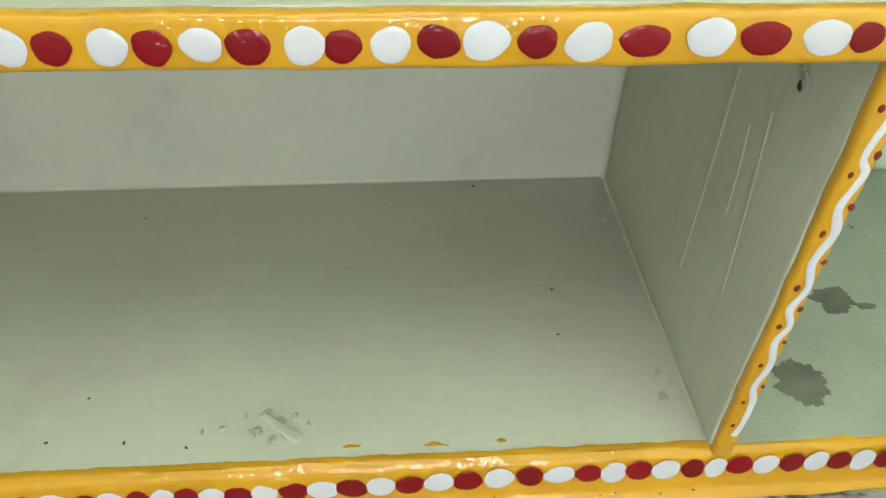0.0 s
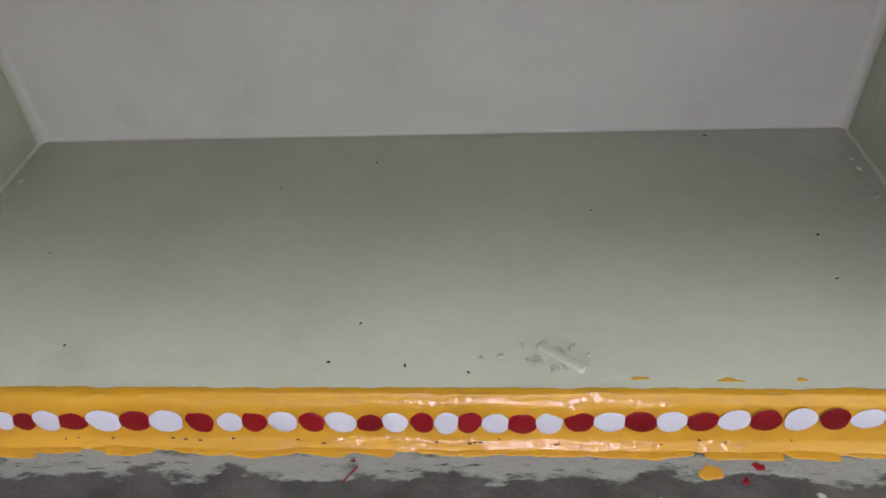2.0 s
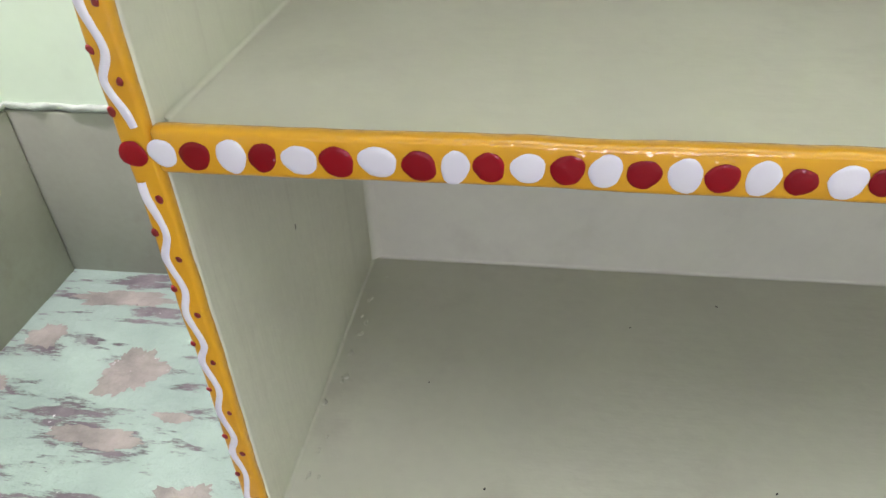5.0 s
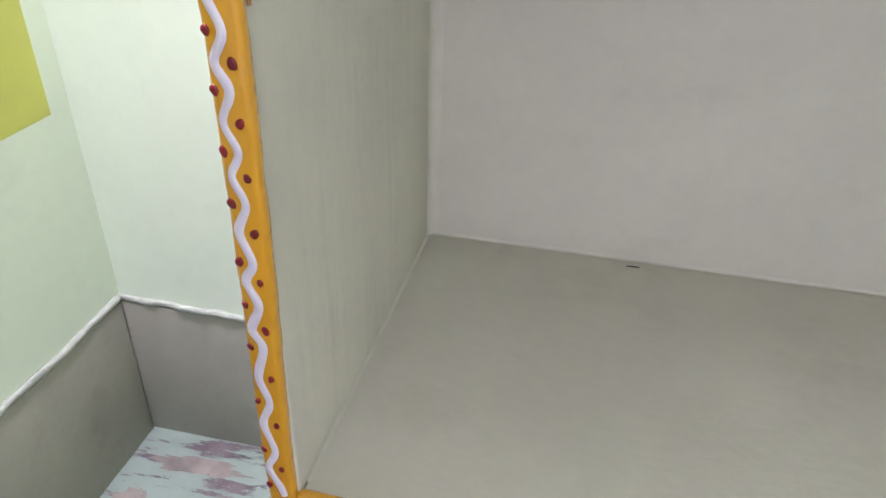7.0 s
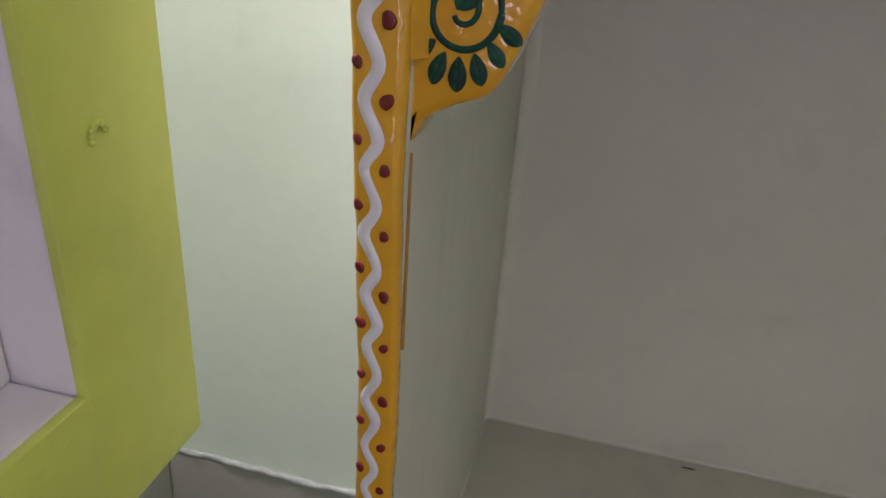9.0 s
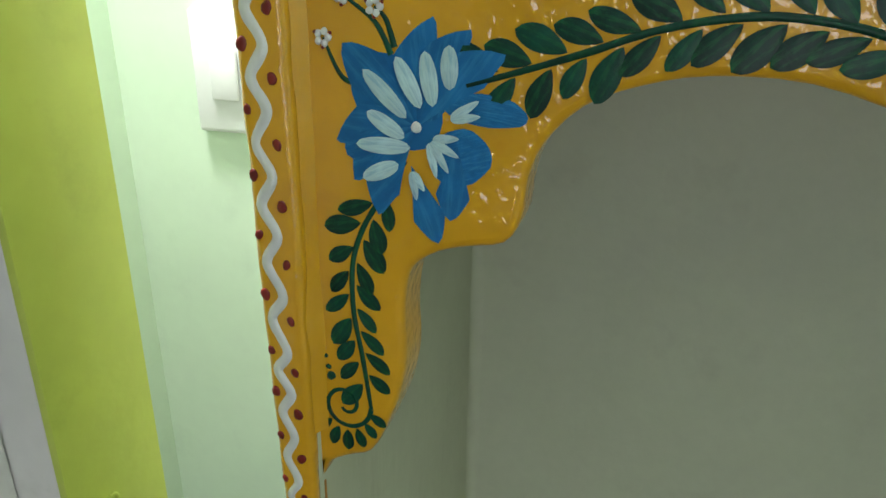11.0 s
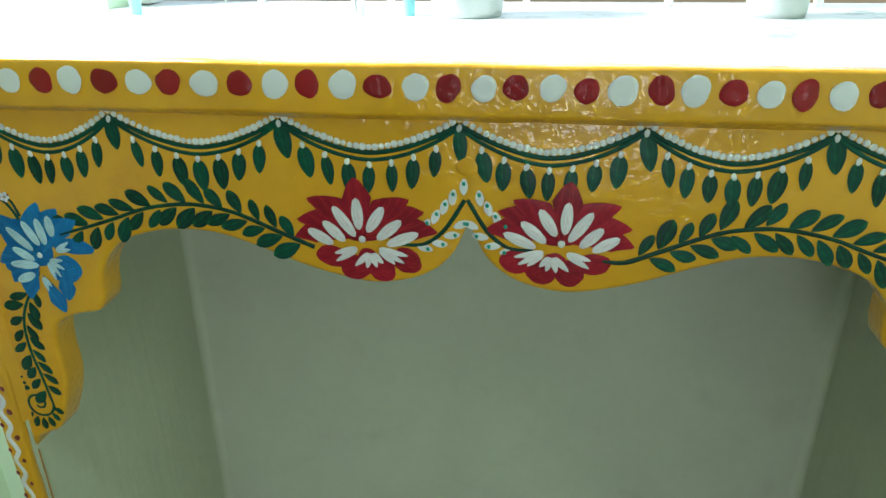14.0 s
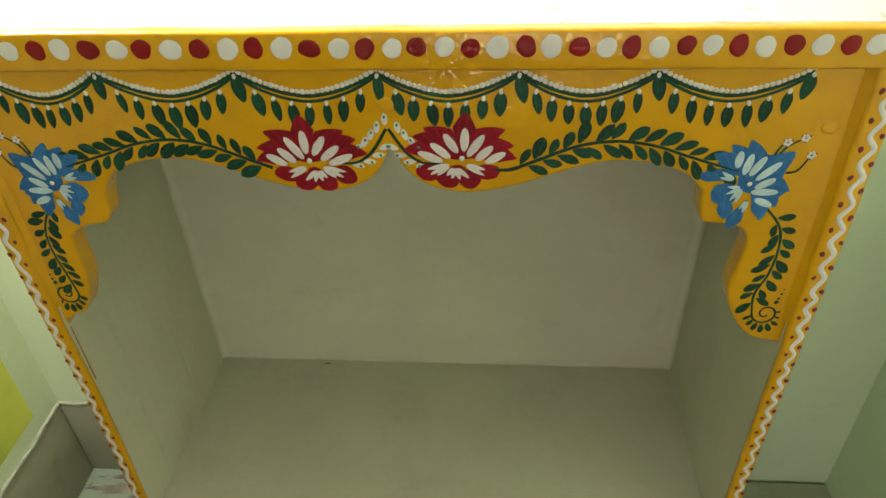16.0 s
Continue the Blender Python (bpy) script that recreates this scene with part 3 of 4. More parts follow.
# ---- rows of large dots ----
def dot_row(parent, reds, whites, y, height, rw, rh, ww, wh, lean=90):
    """Red and white daubs at their places along an edge, at the height that the edge has there."""
    places = sorted([(x, True) for x in reds] + [(x, False) for x in whites])
    for k, (x, red) in enumerate(places):
        left, right = places[max(k - 1, 0)][0], places[min(k + 1, len(places) - 1)][0]
        room = (right - left) / (2 if 0 < k < len(places) - 1 else 1)
        ob = part("red_dot" if red else "white_dot", RND.choice(RED_DOTS if red else WHITE_DOTS), None, parent)
        w, h = (rw, rh) if red else (ww, wh)
        ob.matrix_basis = facing(x, y - 0.0006, height(x) + RND.uniform(-0.0008, 0.0008), RND.uniform(-22, 10), w * room * RND.uniform(0.92, 1.08) / 2, h * RND.uniform(0.9, 1.1) / 2, 0.005, lean)


def between(row):
    return [(a + b) / 2 for a, b in zip(row, row[1:])]


TOP_RED = [0.0115, 0.043, 0.0815, 0.129, 0.1765, 0.224, 0.275, 0.3225, 0.3705, 0.4175, 0.4615, 0.5065, 0.5525, 0.596, 0.638, 0.6815, 0.723, 0.766, 0.810, 0.850]
TOP_WHITE = [0.028, 0.063, 0.104, 0.151, 0.202, 0.250, 0.300, 0.347, 0.396, 0.441, 0.485, 0.529, 0.573, 0.618, 0.660, 0.702, 0.744, 0.788, 0.830]
dot_row(top_edge, TOP_RED, TOP_WHITE, -0.0034, lambda x: 1.0925 + 0.0055 * min(1, x / 0.12), 0.74, 0.0180, 0.78, 0.0188)
MIDDLE_RED = [0.0165, 0.0485, 0.0825, 0.1185, 0.1575, 0.1895, 0.2245, 0.2575, 0.2905, 0.3225, 0.356, 0.392, 0.428, 0.463, 0.498, 0.536, 0.573, 0.610, 0.648, 0.688, 0.732, 0.782, 0.825]
MIDDLE_WHITE = [0.032, 0.067, 0.1005, 0.138, 0.174, 0.207, 0.241, 0.275, 0.307, 0.341, 0.374, 0.410, 0.446, 0.481, 0.519, 0.555, 0.595, 0.629, 0.667, 0.709, 0.759, 0.808]
dot_row(middle_edge, MIDDLE_RED, MIDDLE_WHITE, -0.0031, lambda x: 0.3625 - 0.003 * min(1, x / 0.6), 0.86, 0.0150, 0.90, 0.0166)
BASE_RED = [0.040, 0.067, 0.104, 0.136, 0.165, 0.200, 0.245, 0.291, 0.329, 0.369, 0.409, 0.4445, 0.4765, 0.512, 0.550, 0.590, 0.6305, 0.671, 0.7145, 0.756, 0.792, 0.831]
BASE_WHITE = [0.026, 0.052, 0.086, 0.119, 0.151, 0.182, 0.223, 0.267, 0.312, 0.349, 0.389, 0.426, 0.461, 0.494, 0.530] + between(BASE_RED[14:]) + [0.8475]
dot_row(base_edge, BASE_RED, BASE_WHITE, -0.0046, lambda x: 0.0308 + 0.0065 * max(0, min(1, (x - 0.5) / 0.25)), 1.0, 0.0180, 1.04, 0.0190, 80)
PLINTH_RED = [0.8645, 0.903, 0.938, 0.972, 1.006, 1.042, 1.08, 1.118, 1.155]
dot_row(ledge, PLINTH_RED, between(PLINTH_RED), -0.0046, lambda x: 0.0385, 1.0, 0.0180, 1.04, 0.0190, 80)


# ---- wavy lines and small dots on the uprights ----
UPPER_IN = [0.399, 0.435, 0.470, 0.503, 0.533, 0.561, 0.590, 0.616, 0.642, 0.670, 0.695, 0.722, 0.749, 0.775, 0.803, 0.828, 0.857, 0.887, 0.916, 0.945, 0.974, 1.003, 1.031, 1.058]
UPPER_OUT = [0.384, 0.414, 0.452, 0.491, 0.518, 0.544, 0.576, 0.602, 0.630, 0.655, 0.681, 0.707, 0.734, 0.760, 0.788, 0.815, 0.839, 0.870, 0.901, 0.930, 0.960, 0.988, 1.016, 1.045, 1.069]


def trimmed(edge, outer, inner, low_in, low_out):
    """The white wave on one upright, swinging round small red dots on both sides."""
    sign = 1 if strip_at(0.5, inner) > strip_at(0.5, outer) else -1
    for ins, outs, lo, hi in ((low_in, low_out, 0.052, 0.346), (UPPER_IN, UPPER_OUT, 0.376, 1.074)):
        turns = sorted([(z, True) for z in ins] + [(z, False) for z in outs])
        pts = []
        for z, inside in turns:
            width = abs(strip_at(z, inner) - strip_at(z, outer))
            dot_x = strip_at(z, inner) - sign * width * 0.31 if inside else strip_at(z, outer) + sign * width * 0.15
            pts.append((dot_x + (-1 if inside else 1) * sign * width * (0.43 if inside else 0.39) + RND.uniform(-0.0003, 0.0003), z))
            d = part("small_dot", RND.choice(SMALL_DOTS), None, edge)
            g = RND.uniform(0.85, 1.15) * min(1.15, width / 0.0185)
            d.matrix_basis = facing(dot_x, -0.0031, z, RND.uniform(-25, 25), 0.0021 * g, 0.0027 * g, 0.006)
        pts = [(pts[0][0] + sign * 0.002, max(lo, pts[0][1] - 0.012))] + pts + [(pts[-1][0], min(hi, pts[-1][1] + 0.010))]
        part("wavy_line", stroke(pts, [0.0050 * RND.uniform(0.88, 1.12) * (1 + 0.15 * (p[1] > 0.75)) for p in pts], -0.0029, 0.0011, 7), WHITE, edge, "white wavy painted line")


trimmed(uprights[0], 1, 2, [0.083, 0.134, 0.175, 0.220, 0.258, 0.298, 0.336], [0.063, 0.111, 0.151, 0.196, 0.235, 0.277, 0.315])
trimmed(uprights[1], 3, 4, [0.085, 0.110, 0.147, 0.182, 0.213, 0.252, 0.289, 0.325], [0.126, 0.168, 0.196, 0.232, 0.269, 0.300, 0.336])


# ---- painted flowers and leaves on the board ----
Y1 = YP - 0.0001
PETALS = {
    "red": [petal_mesh("petal", RED_PETAL, 0.44, h, 0.95, 0.03, 18, -1) for h in (0.26, -0.26, 0.0)],
    "blue": [petal_mesh("petal", BLUE, 0.46, h, 0.95, 0.03, 18, -1) for h in (0.24, -0.24, 0.0)],
}
WHITE_PETAL = petal_mesh("inner_petal", BRUSHED, 0.40, 0.0, 1.0, 0.06, 14, 0.45)
SPRIG_LEAF = petal_mesh("white_leaf", WHITE, 0.36, 0.0, 1.0, 0.06)
PALE_PETAL = petal_mesh("inner_petal", PALEBLUE, 0.40, 0.0, 1.0, 0.06, 14, 0.45)
LOBES = {"red": blob_mesh("lower_petal", RED_PETAL, 81, 0.05, 22, height=0.04), "blue": blob_mesh("lower_petal", BLUE, 82, 0.05, 22, height=0.04)}
STREAKS = {"red": petal_mesh("brush_streak", BRUSHED, 0.34, 0.0, 0.7, 0.04), "blue": petal_mesh("brush_streak", PALEBLUE, 0.30, 0.0, 0.7, 0.04)}

# every flower in units of its own size about its heart: bodies (x, z, half width, half height, turn), petals (angle, length, hook),
# inner petals and brush streaks (x, z of the base and of the tip)
FLOWERS = {
    "red": dict(
        bodies=((0.02, 0.22, 0.50, 0.27, 0), (-0.46, -0.31, 0.27, 0.17, -8), (-0.13, -0.47, 0.23, 0.21, 20), (0.27, -0.47, 0.22, 0.21, -20), (0.08, -0.32, 0.17, 0.17, 0), (0.65, -0.32, 0.23, 0.20, -14)),
        petals=((166, 1.00, 0), (150, 0.98, 0), (128, 0.97, 0), (21, 1.10, 1), (41, 1.00, 1), (58, 0.92, 1), (95, 0.95, 2)),
        inner=((-0.44, -0.10, -0.82, 0.12), (-0.26, -0.05, -0.58, 0.26), (-0.10, 0.03, -0.42, 0.50), (-0.04, 0.14, -0.07, 0.64), (0.08, 0.11, 0.33, 0.52), (0.22, 0.0, 0.59, 0.32), (0.36, -0.08, 0.84, 0.13)),
        streaks=((-0.08, -0.15, -0.44, -0.25), (-0.08, -0.16, -0.42, -0.38), (-0.10, -0.14, -0.30, -0.30), (0.10, -0.22, -0.13, -0.44), (0.11, -0.22, 0.05, -0.47), (0.13, -0.22, 0.20, -0.45), (0.15, -0.22, 0.30, -0.38), (0.24, -0.14, 0.68, -0.24), (0.25, -0.15, 0.62, -0.36), (0.25, -0.16, 0.48, -0.38))),
    "blue": dict(
        bodies=((-0.20, 0.22, 0.50, 0.40, 135), (0.10, 0.42, 0.34, 0.27, 80), (-0.44, -0.14, 0.32, 0.24, 20), (0.66, 0.19, 0.38, 0.155, -6), (0.43, -0.27, 0.29, 0.28, 20)),
        petals=((95, 0.98, 1), (74, 1.00, 1), (53, 1.05, 1), (135, 1.04, 2), (176, 0.82, 0), (205, 0.84, 0), (232, 0.97, 0)),
        inner=((0.32, 0.36, 0.31, 0.76), (0.16, 0.20, 0.08, 0.70), (0.04, 0.18, -0.20, 0.64), (-0.10, 0.08, -0.53, 0.51), (-0.12, -0.11, -0.50, 0.12), (-0.06, -0.20, -0.62, -0.20), (-0.18, -0.37, -0.56, -0.54)),
        streaks=((0.33, 0.10, 0.60, 0.28), (0.33, 0.09, 0.62, 0.14), (0.12, -0.14, 0.20, -0.48), (0.14, -0.13, 0.32, -0.42), (0.15, -0.12, 0.42, -0.26), (0.16, -0.10, 0.42, -0.08), (-0.05, -0.43, 0.0, -0.72), (-0.04, -0.43, 0.08, -0.62))),
}


def lotus(cx, cz, size, colour, flip):
    """An open lotus: hooked pointed petals with light inner petals, and brushed lobes below."""
    plan, hand = FLOWERS[colour], -1 if flip else 1
    x, z, a, b, turn = plan["bodies"][0]
    heart = blob_mesh("lotus_heart", RED_PETAL if colour == "red" else BLUE, 90, 0.03, 24, height=0.02)
    heart.transform(facing(cx + hand * x * size, Y1, cz + z * size, hand * turn, size * a, size * b, 0.003))
    flower = part("lotus_motif", heart, None, shelf, f"painted {colour} lotus with brushed light petals")

    def put(name, me, x, z, angle, sx, sy, lift, sz=0.004):
        part(name, me, None, flower).matrix_basis = facing(cx + hand * x * size, Y1 - lift, cz + z * size, 180 - angle if flip else angle, size * sx, size * sy, sz)

    def along(name, me, row, lift, wide):
        x0, z0, x1, z1 = row
        reach = math.hypot(x1 - x0, z1 - z0)
        put(name, me, x0, z0, math.degrees(math.atan2(z1 - z0, x1 - x0)), reach, wide, lift)

    for k, (x, z, a, b, turn) in enumerate(plan["bodies"][1:]):
        put("lower_petal", LOBES[colour], x, z, turn, a, b, 0.0002 + 0.00008 * k)
    for k, (angle, reach, hook) in enumerate(plan["petals"]):
        put("petal", PETALS[colour][1 - hook if flip and hook < 2 else hook], 0, 0, angle, reach, 1.0, 0.0003 + 0.0001 * k)
    if colour == "blue":
        along("lower_petal", PETALS["blue"][2], (0.40, -0.15, 0.34, -0.90), 0.0006, 0.75)
        along("lower_petal", PETALS["blue"][2], (-0.06, -0.38, 0.22, -1.15), 0.0006, 0.75)
    for k, row in enumerate(plan["inner"]):
        along("inner_petal", WHITE_PETAL if colour == "red" else PALE_PETAL, row, 0.0012 + 0.00006 * k, 0.42)
    for k, row in enumerate(plan["streaks"]):
        along("brush_streak", STREAKS[colour], row, 0.0012 + 0.00004 * k, 0.30)
    put("heart_dot", SEED, 0, 0, 0, 0.055, 0.055, 0.0016, 0.006)


SEED = blob_mesh("heart_dot", WHITE, 95, 0.04, 12)
lotus(0.3515, 0.983, 0.0505, "red", False)
lotus(0.4970, 0.9865, 0.0495, "red", True)
lotus(0.0845, 0.9555, 0.0455, "blue", False)
lotus(0.7640, 0.9610, 0.0455, "blue", True)


def vine(points, widths, n, leaf, label, start=0.04, end=0.96, spread=42, spread_back=None):
    """A painted stem with leaves on both sides."""
    stem = part("vine", stroke(points, widths, Y1, 0.0007), GREEN, shelf, label)
    pts = [Vector(p) for p in points]
    lens = [(b - a).length for a, b in zip(pts, pts[1:])]
    total = sum(lens)
    for k in range(n):
        for side_of in (1, -1):
            d = total * (start + (end - start) * (k + (0.0 if side_of > 0 else 0.45)) / n)
            for a, b, q in zip(pts, pts[1:], lens):
                if d <= q:
                    break
                d -= q
            p, way = a.lerp(b, min(1, d / q)), (b - a).normalized()
            ang = math.degrees(math.atan2(way.y, way.x)) + side_of * ((spread if side_of > 0 or spread_back is None else spread_back) + RND.uniform(-7, 7))
            out = Vector((math.cos(radians(ang)), math.sin(radians(ang))))
            ob = part("leaf", RND.choice(LEAVES), None, stem)
            s = leaf * RND.uniform(0.82, 1.15)
            ob.matrix_basis = facing(p.x + out.x * 0.003, Y1 - 0.0003, p.y + out.y * 0.003, ang, s, s * 1.12, 0.004)


def mirrored(points):
    return [(2 * CX - x, z) for x, z in points]


ARCH = [(0.314, 0.974), (0.290, 0.984), (0.254, 0.999), (0.225, 1.004), (0.202, 1.003), (0.178, 0.998), (0.156, 0.990), (0.135, 0.983), (0.106, 0.974)]
DROP = [(0.0790, 0.940), (0.0670, 0.922), (0.0567, 0.904), (0.0515, 0.886), (0.0512, 0.8615), (0.0548, 0.838), (0.0588, 0.807)]
DROP_RIGHT = [(0.7835, 0.936), (0.800, 0.917), (0.8072, 0.9006), (0.8093, 0.876), (0.8066, 0.8504), (0.799, 0.824), (0.8023, 0.7985)]
WID = [0.0038, 0.0036, 0.0033, 0.0032, 0.0032, 0.0030, 0.0030, 0.0028, 0.0024]
vine(ARCH, WID, 14, 0.0215, "dark green painted leafy vine", spread=42)
vine([(0.527, 0.974)] + [(x - 0.001, z) for x, z in mirrored(ARCH)], [0.0030] + WID, 14, 0.0215, "dark green painted leafy vine", start=0.10, spread=42)
vine(DROP, [0.0022, 0.0026, 0.0028, 0.0028, 0.0028, 0.0028, 0.0022], 9, 0.0172, "dark green painted hanging vine", 0.13, 0.93, 46, 46)
vine(DROP_RIGHT, [0.0022, 0.0026, 0.0028, 0.0028, 0.0028, 0.0028, 0.0022], 9, 0.0178, "dark green painted hanging vine", 0.13, 0.93, 46, 46)


def spiral(cx, cz, hand):
    """A coil that opens into a ring of short leaves, with a trail of dots beside it."""
    turn = [1.4 * k / 24 for k in range(25)]
    pts = [(cx + hand * (0.0142 - 0.0082 * u) * math.cos(2 * math.pi * u), cz - (0.0150 - 0.0086 * u) * math.sin(2 * math.pi * u)) for u in turn]
    curl = part("spiral_motif", stroke(pts, [0.0027 - 0.0007 * k / 24 for k in range(25)], Y1, 0.0005, 5), GREEN, shelf, "dark green painted spiral with short leaves")
    for k in range(8):
        a = 172 + 176 * k / 7
        b = radians(a)
        x, z = cx + hand * (0.0100 + 0.0035 * k / 7) * math.cos(b), cz + 0.0152 * math.sin(b)
        ob = part("leaf", RND.choice(LEAVES), None, curl)
        s = (0.0055, 0.0060, 0.0105, 0.0130, 0.0130, 0.0120, 0.0105, 0.0110)[k]
        a -= 22 * (k - 3.5) / 3.5 if k > 3 else 0
        ob.matrix_basis = facing(x, Y1 - 0.0003, z, a if hand > 0 else 180 - a, s, s * 1.15, 0.004)
    for k in range(4):
        ob = part("small_dot", blob_mesh("small_dot", GREEN, 70 + k, 0.08, 12), None, curl)
        r = (0.0026, 0.0016, 0.0013, 0.0010)[k]
        ob.matrix_basis = facing(cx - hand * (0.0075 + 0.0012 * k), Y1, cz + 0.0160 + 0.0062 * k - (0.001 if k else 0), 0, r, r, 0.006)


spiral(0.0446, 0.8070, 1)
spiral(0.8165, 0.7985, -1)

# stems with white buds beside the blue flowers
for hand in (1, -1):
    at = lambda x: x if hand > 0 else 2 * CX - x - 0.004
    for pts in ([(0.073, 0.985), (0.066, 0.998), (0.0515, 1.0085)], [(0.0745, 0.988), (0.071, 0.999), (0.066, 1.004)], [(0.060, 0.972), (0.050, 0.975), (0.042, 0.991)]):
        stem = part("bud_stem", stroke([(at(x), z) for x, z in pts], [0.0030, 0.0022, 0.0012], Y1, 0.0006), GREEN, shelf, "green painted stem with white buds")
        bx, bz = at(pts[-1][0]), pts[-1][1]
        for k in range(5):
            a = 2 * math.pi * k / 5
            bud = part("bud", RND.choice(WHITE_DOTS), None, stem)
            bud.matrix_basis = facing(bx + 0.0026 * math.cos(a), Y1 - 0.0004, bz + 0.0026 * math.sin(a), 0, 0.0017, 0.0017, 0.006)
        for k in range(3):
            a = 2 * math.pi * k / 3 + 0.5
            bud = part("small_dot", RND.choice(SMALL_DOTS), None, stem)
            bud.matrix_basis = facing(bx + 0.0042 * math.cos(a), Y1 - 0.0006, bz + 0.0042 * math.sin(a), 0, 0.0008, 0.0008, 0.005)

# sprig with white leaves between the red flowers
for hand in (1, -1):
    at = lambda x: x if hand > 0 else 2 * CX - x - 0.001
    pts = [(0.3800, 0.9795), (0.398, 0.981), (0.413, 0.993), (0.4275, 1.0165)]
    stem = part("white_leaf_sprig", stroke([(at(x), z) for x, z in pts], [0.0024, 0.0030, 0.0034, 0.0030], Y1, 0.0007), GREEN, shelf, "green painted sprig with white dotted leaves")
    up = ((0.396, 0.990, 62), (0.404, 0.997, 68), (0.411, 1.0045, 74), (0.418, 1.012, 82), (0.4265, 1.020, 88))
    down = ((0.392, 0.9795, -14), (0.403, 0.9825, -6), (0.412, 0.988, 8), (0.4195, 0.995, 24))
    for x, z, a in (*up, *down):
        if hand < 0 and x > 0.425:
            continue
        ang = a if hand > 0 else 180 - a
        ob = part("white_leaf", SPRIG_LEAF, None, stem)
        ob.matrix_basis = facing(at(x), Y1 - 0.0003, z, ang, 0.0125, 0.0165, 0.004)
        tip = part("leaf_dot", blob_mesh("leaf_dot", MINT, 5, 0.05, 10), None, stem)
        tip.matrix_basis = facing(at(x) + 0.0088 * math.cos(radians(ang)), Y1 - 0.0011, z + 0.0088 * math.sin(radians(ang)), 0, 0.0014, 0.0016, 0.005)

# ---- the garland ----
PEAKS = [0.0560, 0.1670, 0.2955, 0.4235, 0.5480, 0.6660, 0.7935]
BEAD = blob_mesh("bead", WHITE, 97, 0.05, 9)
BULB = [petal_mesh("hanging_leaf", LEAF, w, 0.0, 0.78, 0.05) for w in (0.44, 0.50, 0.40)]
for k, (xa, xb) in enumerate(zip(PEAKS, PEAKS[1:])):
    sag = 0.0215 if k else 0.024
    line = lambda u, dz: (xa + (xb - xa) * u, 1.0725 + dz - sag * (1 - abs(2 * u - 1) ** 1.75))
    swag = part("garland_swag", stroke([line(j / 10, -0.0020) for j in range(11)], [0.0036] * 11, Y1, 0.0007, 4), GREEN, shelf, "painted garland swag of dark green strokes and white beads")
    part("lower_stroke", stroke([line(j / 10, -0.0072 + 0.003 * abs(j / 5 - 1) ** 3) for j in range(11)], [0.0030] * 11, Y1, 0.0006, 4), GREEN, swag)
    nb = int((xb - xa) / 0.0045)
    for j in range(nb + (1 if k == 5 else 0)):
        x, z = line(j / nb, 0.0022)
        q = RND.uniform(0.85, 1.15)
        bead = part("bead", BEAD, None, swag)
        bead.matrix_basis = facing(x, Y1, z + RND.uniform(-0.0003, 0.0003), RND.uniform(-30, 30), 0.0024 * q, 0.0026 * q, 0.006)
    for j in range(9 if k == 5 else 8):
        u = j / 8
        x, z = line(u, -0.0095 if 0 < j < 8 else -0.003)
        s = (0.0245 if j in (0, 8) else 0.0225) * RND.uniform(0.9, 1.1)
        leaf = part("hanging_leaf", RND.choice(BULB), None, swag)
        leaf.matrix_basis = facing(x, Y1 - 0.0003, z - 0.0018, -90 + RND.uniform(-6, 6) + (0.5 - u) * 14, s, s, 0.004)
        cap = part("white_cap", RND.choice(WHITE_DOTS), None, swag)
        cap.matrix_basis = facing(x, Y1 - 0.0006, z - 0.0012, RND.uniform(-20, 20), 0.0019, 0.0027, 0.005)

# plastered bolt heads on the board
for x, z in ((0.0450, 1.034), (0.4290, 1.041), (0.8200, 1.019)):
    k = part("bolt_head", blob_mesh("bolt_head", YELLOW, 33, 0.03, 20, height=0.5), None, shelf, "bolt head under yellow paint")
    k.matrix_basis = facing(x, YP + 0.0002, z, 0, 0.0085, 0.0070, 0.0024)

# ---- marks in the compartments ----
for x, y, s in ((0.704, 0.317, 2.0), (0.758, 0.164, 1.6), (0.385, 0.279, 1.3), (0.396, 0.067, 1.1), (0.378, 0.030, 1.4), (0.432, 0.027, 1.4), (0.476, 0.021, 1.2), (0.754, 0.112, 1.3), (0.180, 0.046, 1.2), (0.30, 0.24, 1.0), (0.58, 0.20, 0.9), (0.12, 0.15, 0.9)):
    d = part("grit_speck", RND.choice(SPOTS), None, shelf)
    d.matrix_basis = lying(x, y, 0.0522, RND.uniform(0, 180), 0.0011 * s, 0.0008 * s, 0.0008)
for x, y, z in ((0.2196, YB - 0.001, 0.195), (0.46, YB - 0.001, 0.20)):
    d = part("grit_speck", RND.choice(SPOTS), None, shelf)
    d.matrix_basis = facing(x, y, z, 30, 0.004, 0.0015, 0.001)
dash = part("grit_speck", SPOTS[0], None, shelf)
dash.matrix_basis = lying(0.227, 0.318, 0.3728, 4, 0.006, 0.0014, 0.001)
nick = part("grit_speck", SPOTS[1], None, shelf)
nick.matrix_basis = pose(0.0286, 0.138, 0.223, 0, 90) @ Matrix.Diagonal((0.0030, 0.0014, 0.001, 1))
ridge = box(-0.019, 0.019, -0.0036, 0.0036, -0.001, 0.0042, 0.0016, 0.0008, 16)
stub = part("plaster_ridge", ridge, CREAM, shelf, "raised ridge of hardened plaster")
stub.matrix_basis = pose(0.540, 0.0335, 0.0515, 0, 0, -37)
drip = bmesh.new()
bmesh.ops.create_cone(drip, cap_ends=True, segments=10, radius1=0.0011, radius2=0.0007, depth=0.090, matrix=Matrix.Translation((0.0289, 0.0095, 0.708)))
part("paint_drip", smooth(drip), OCHRE, shelf, "dried run of yellow-brown paint")

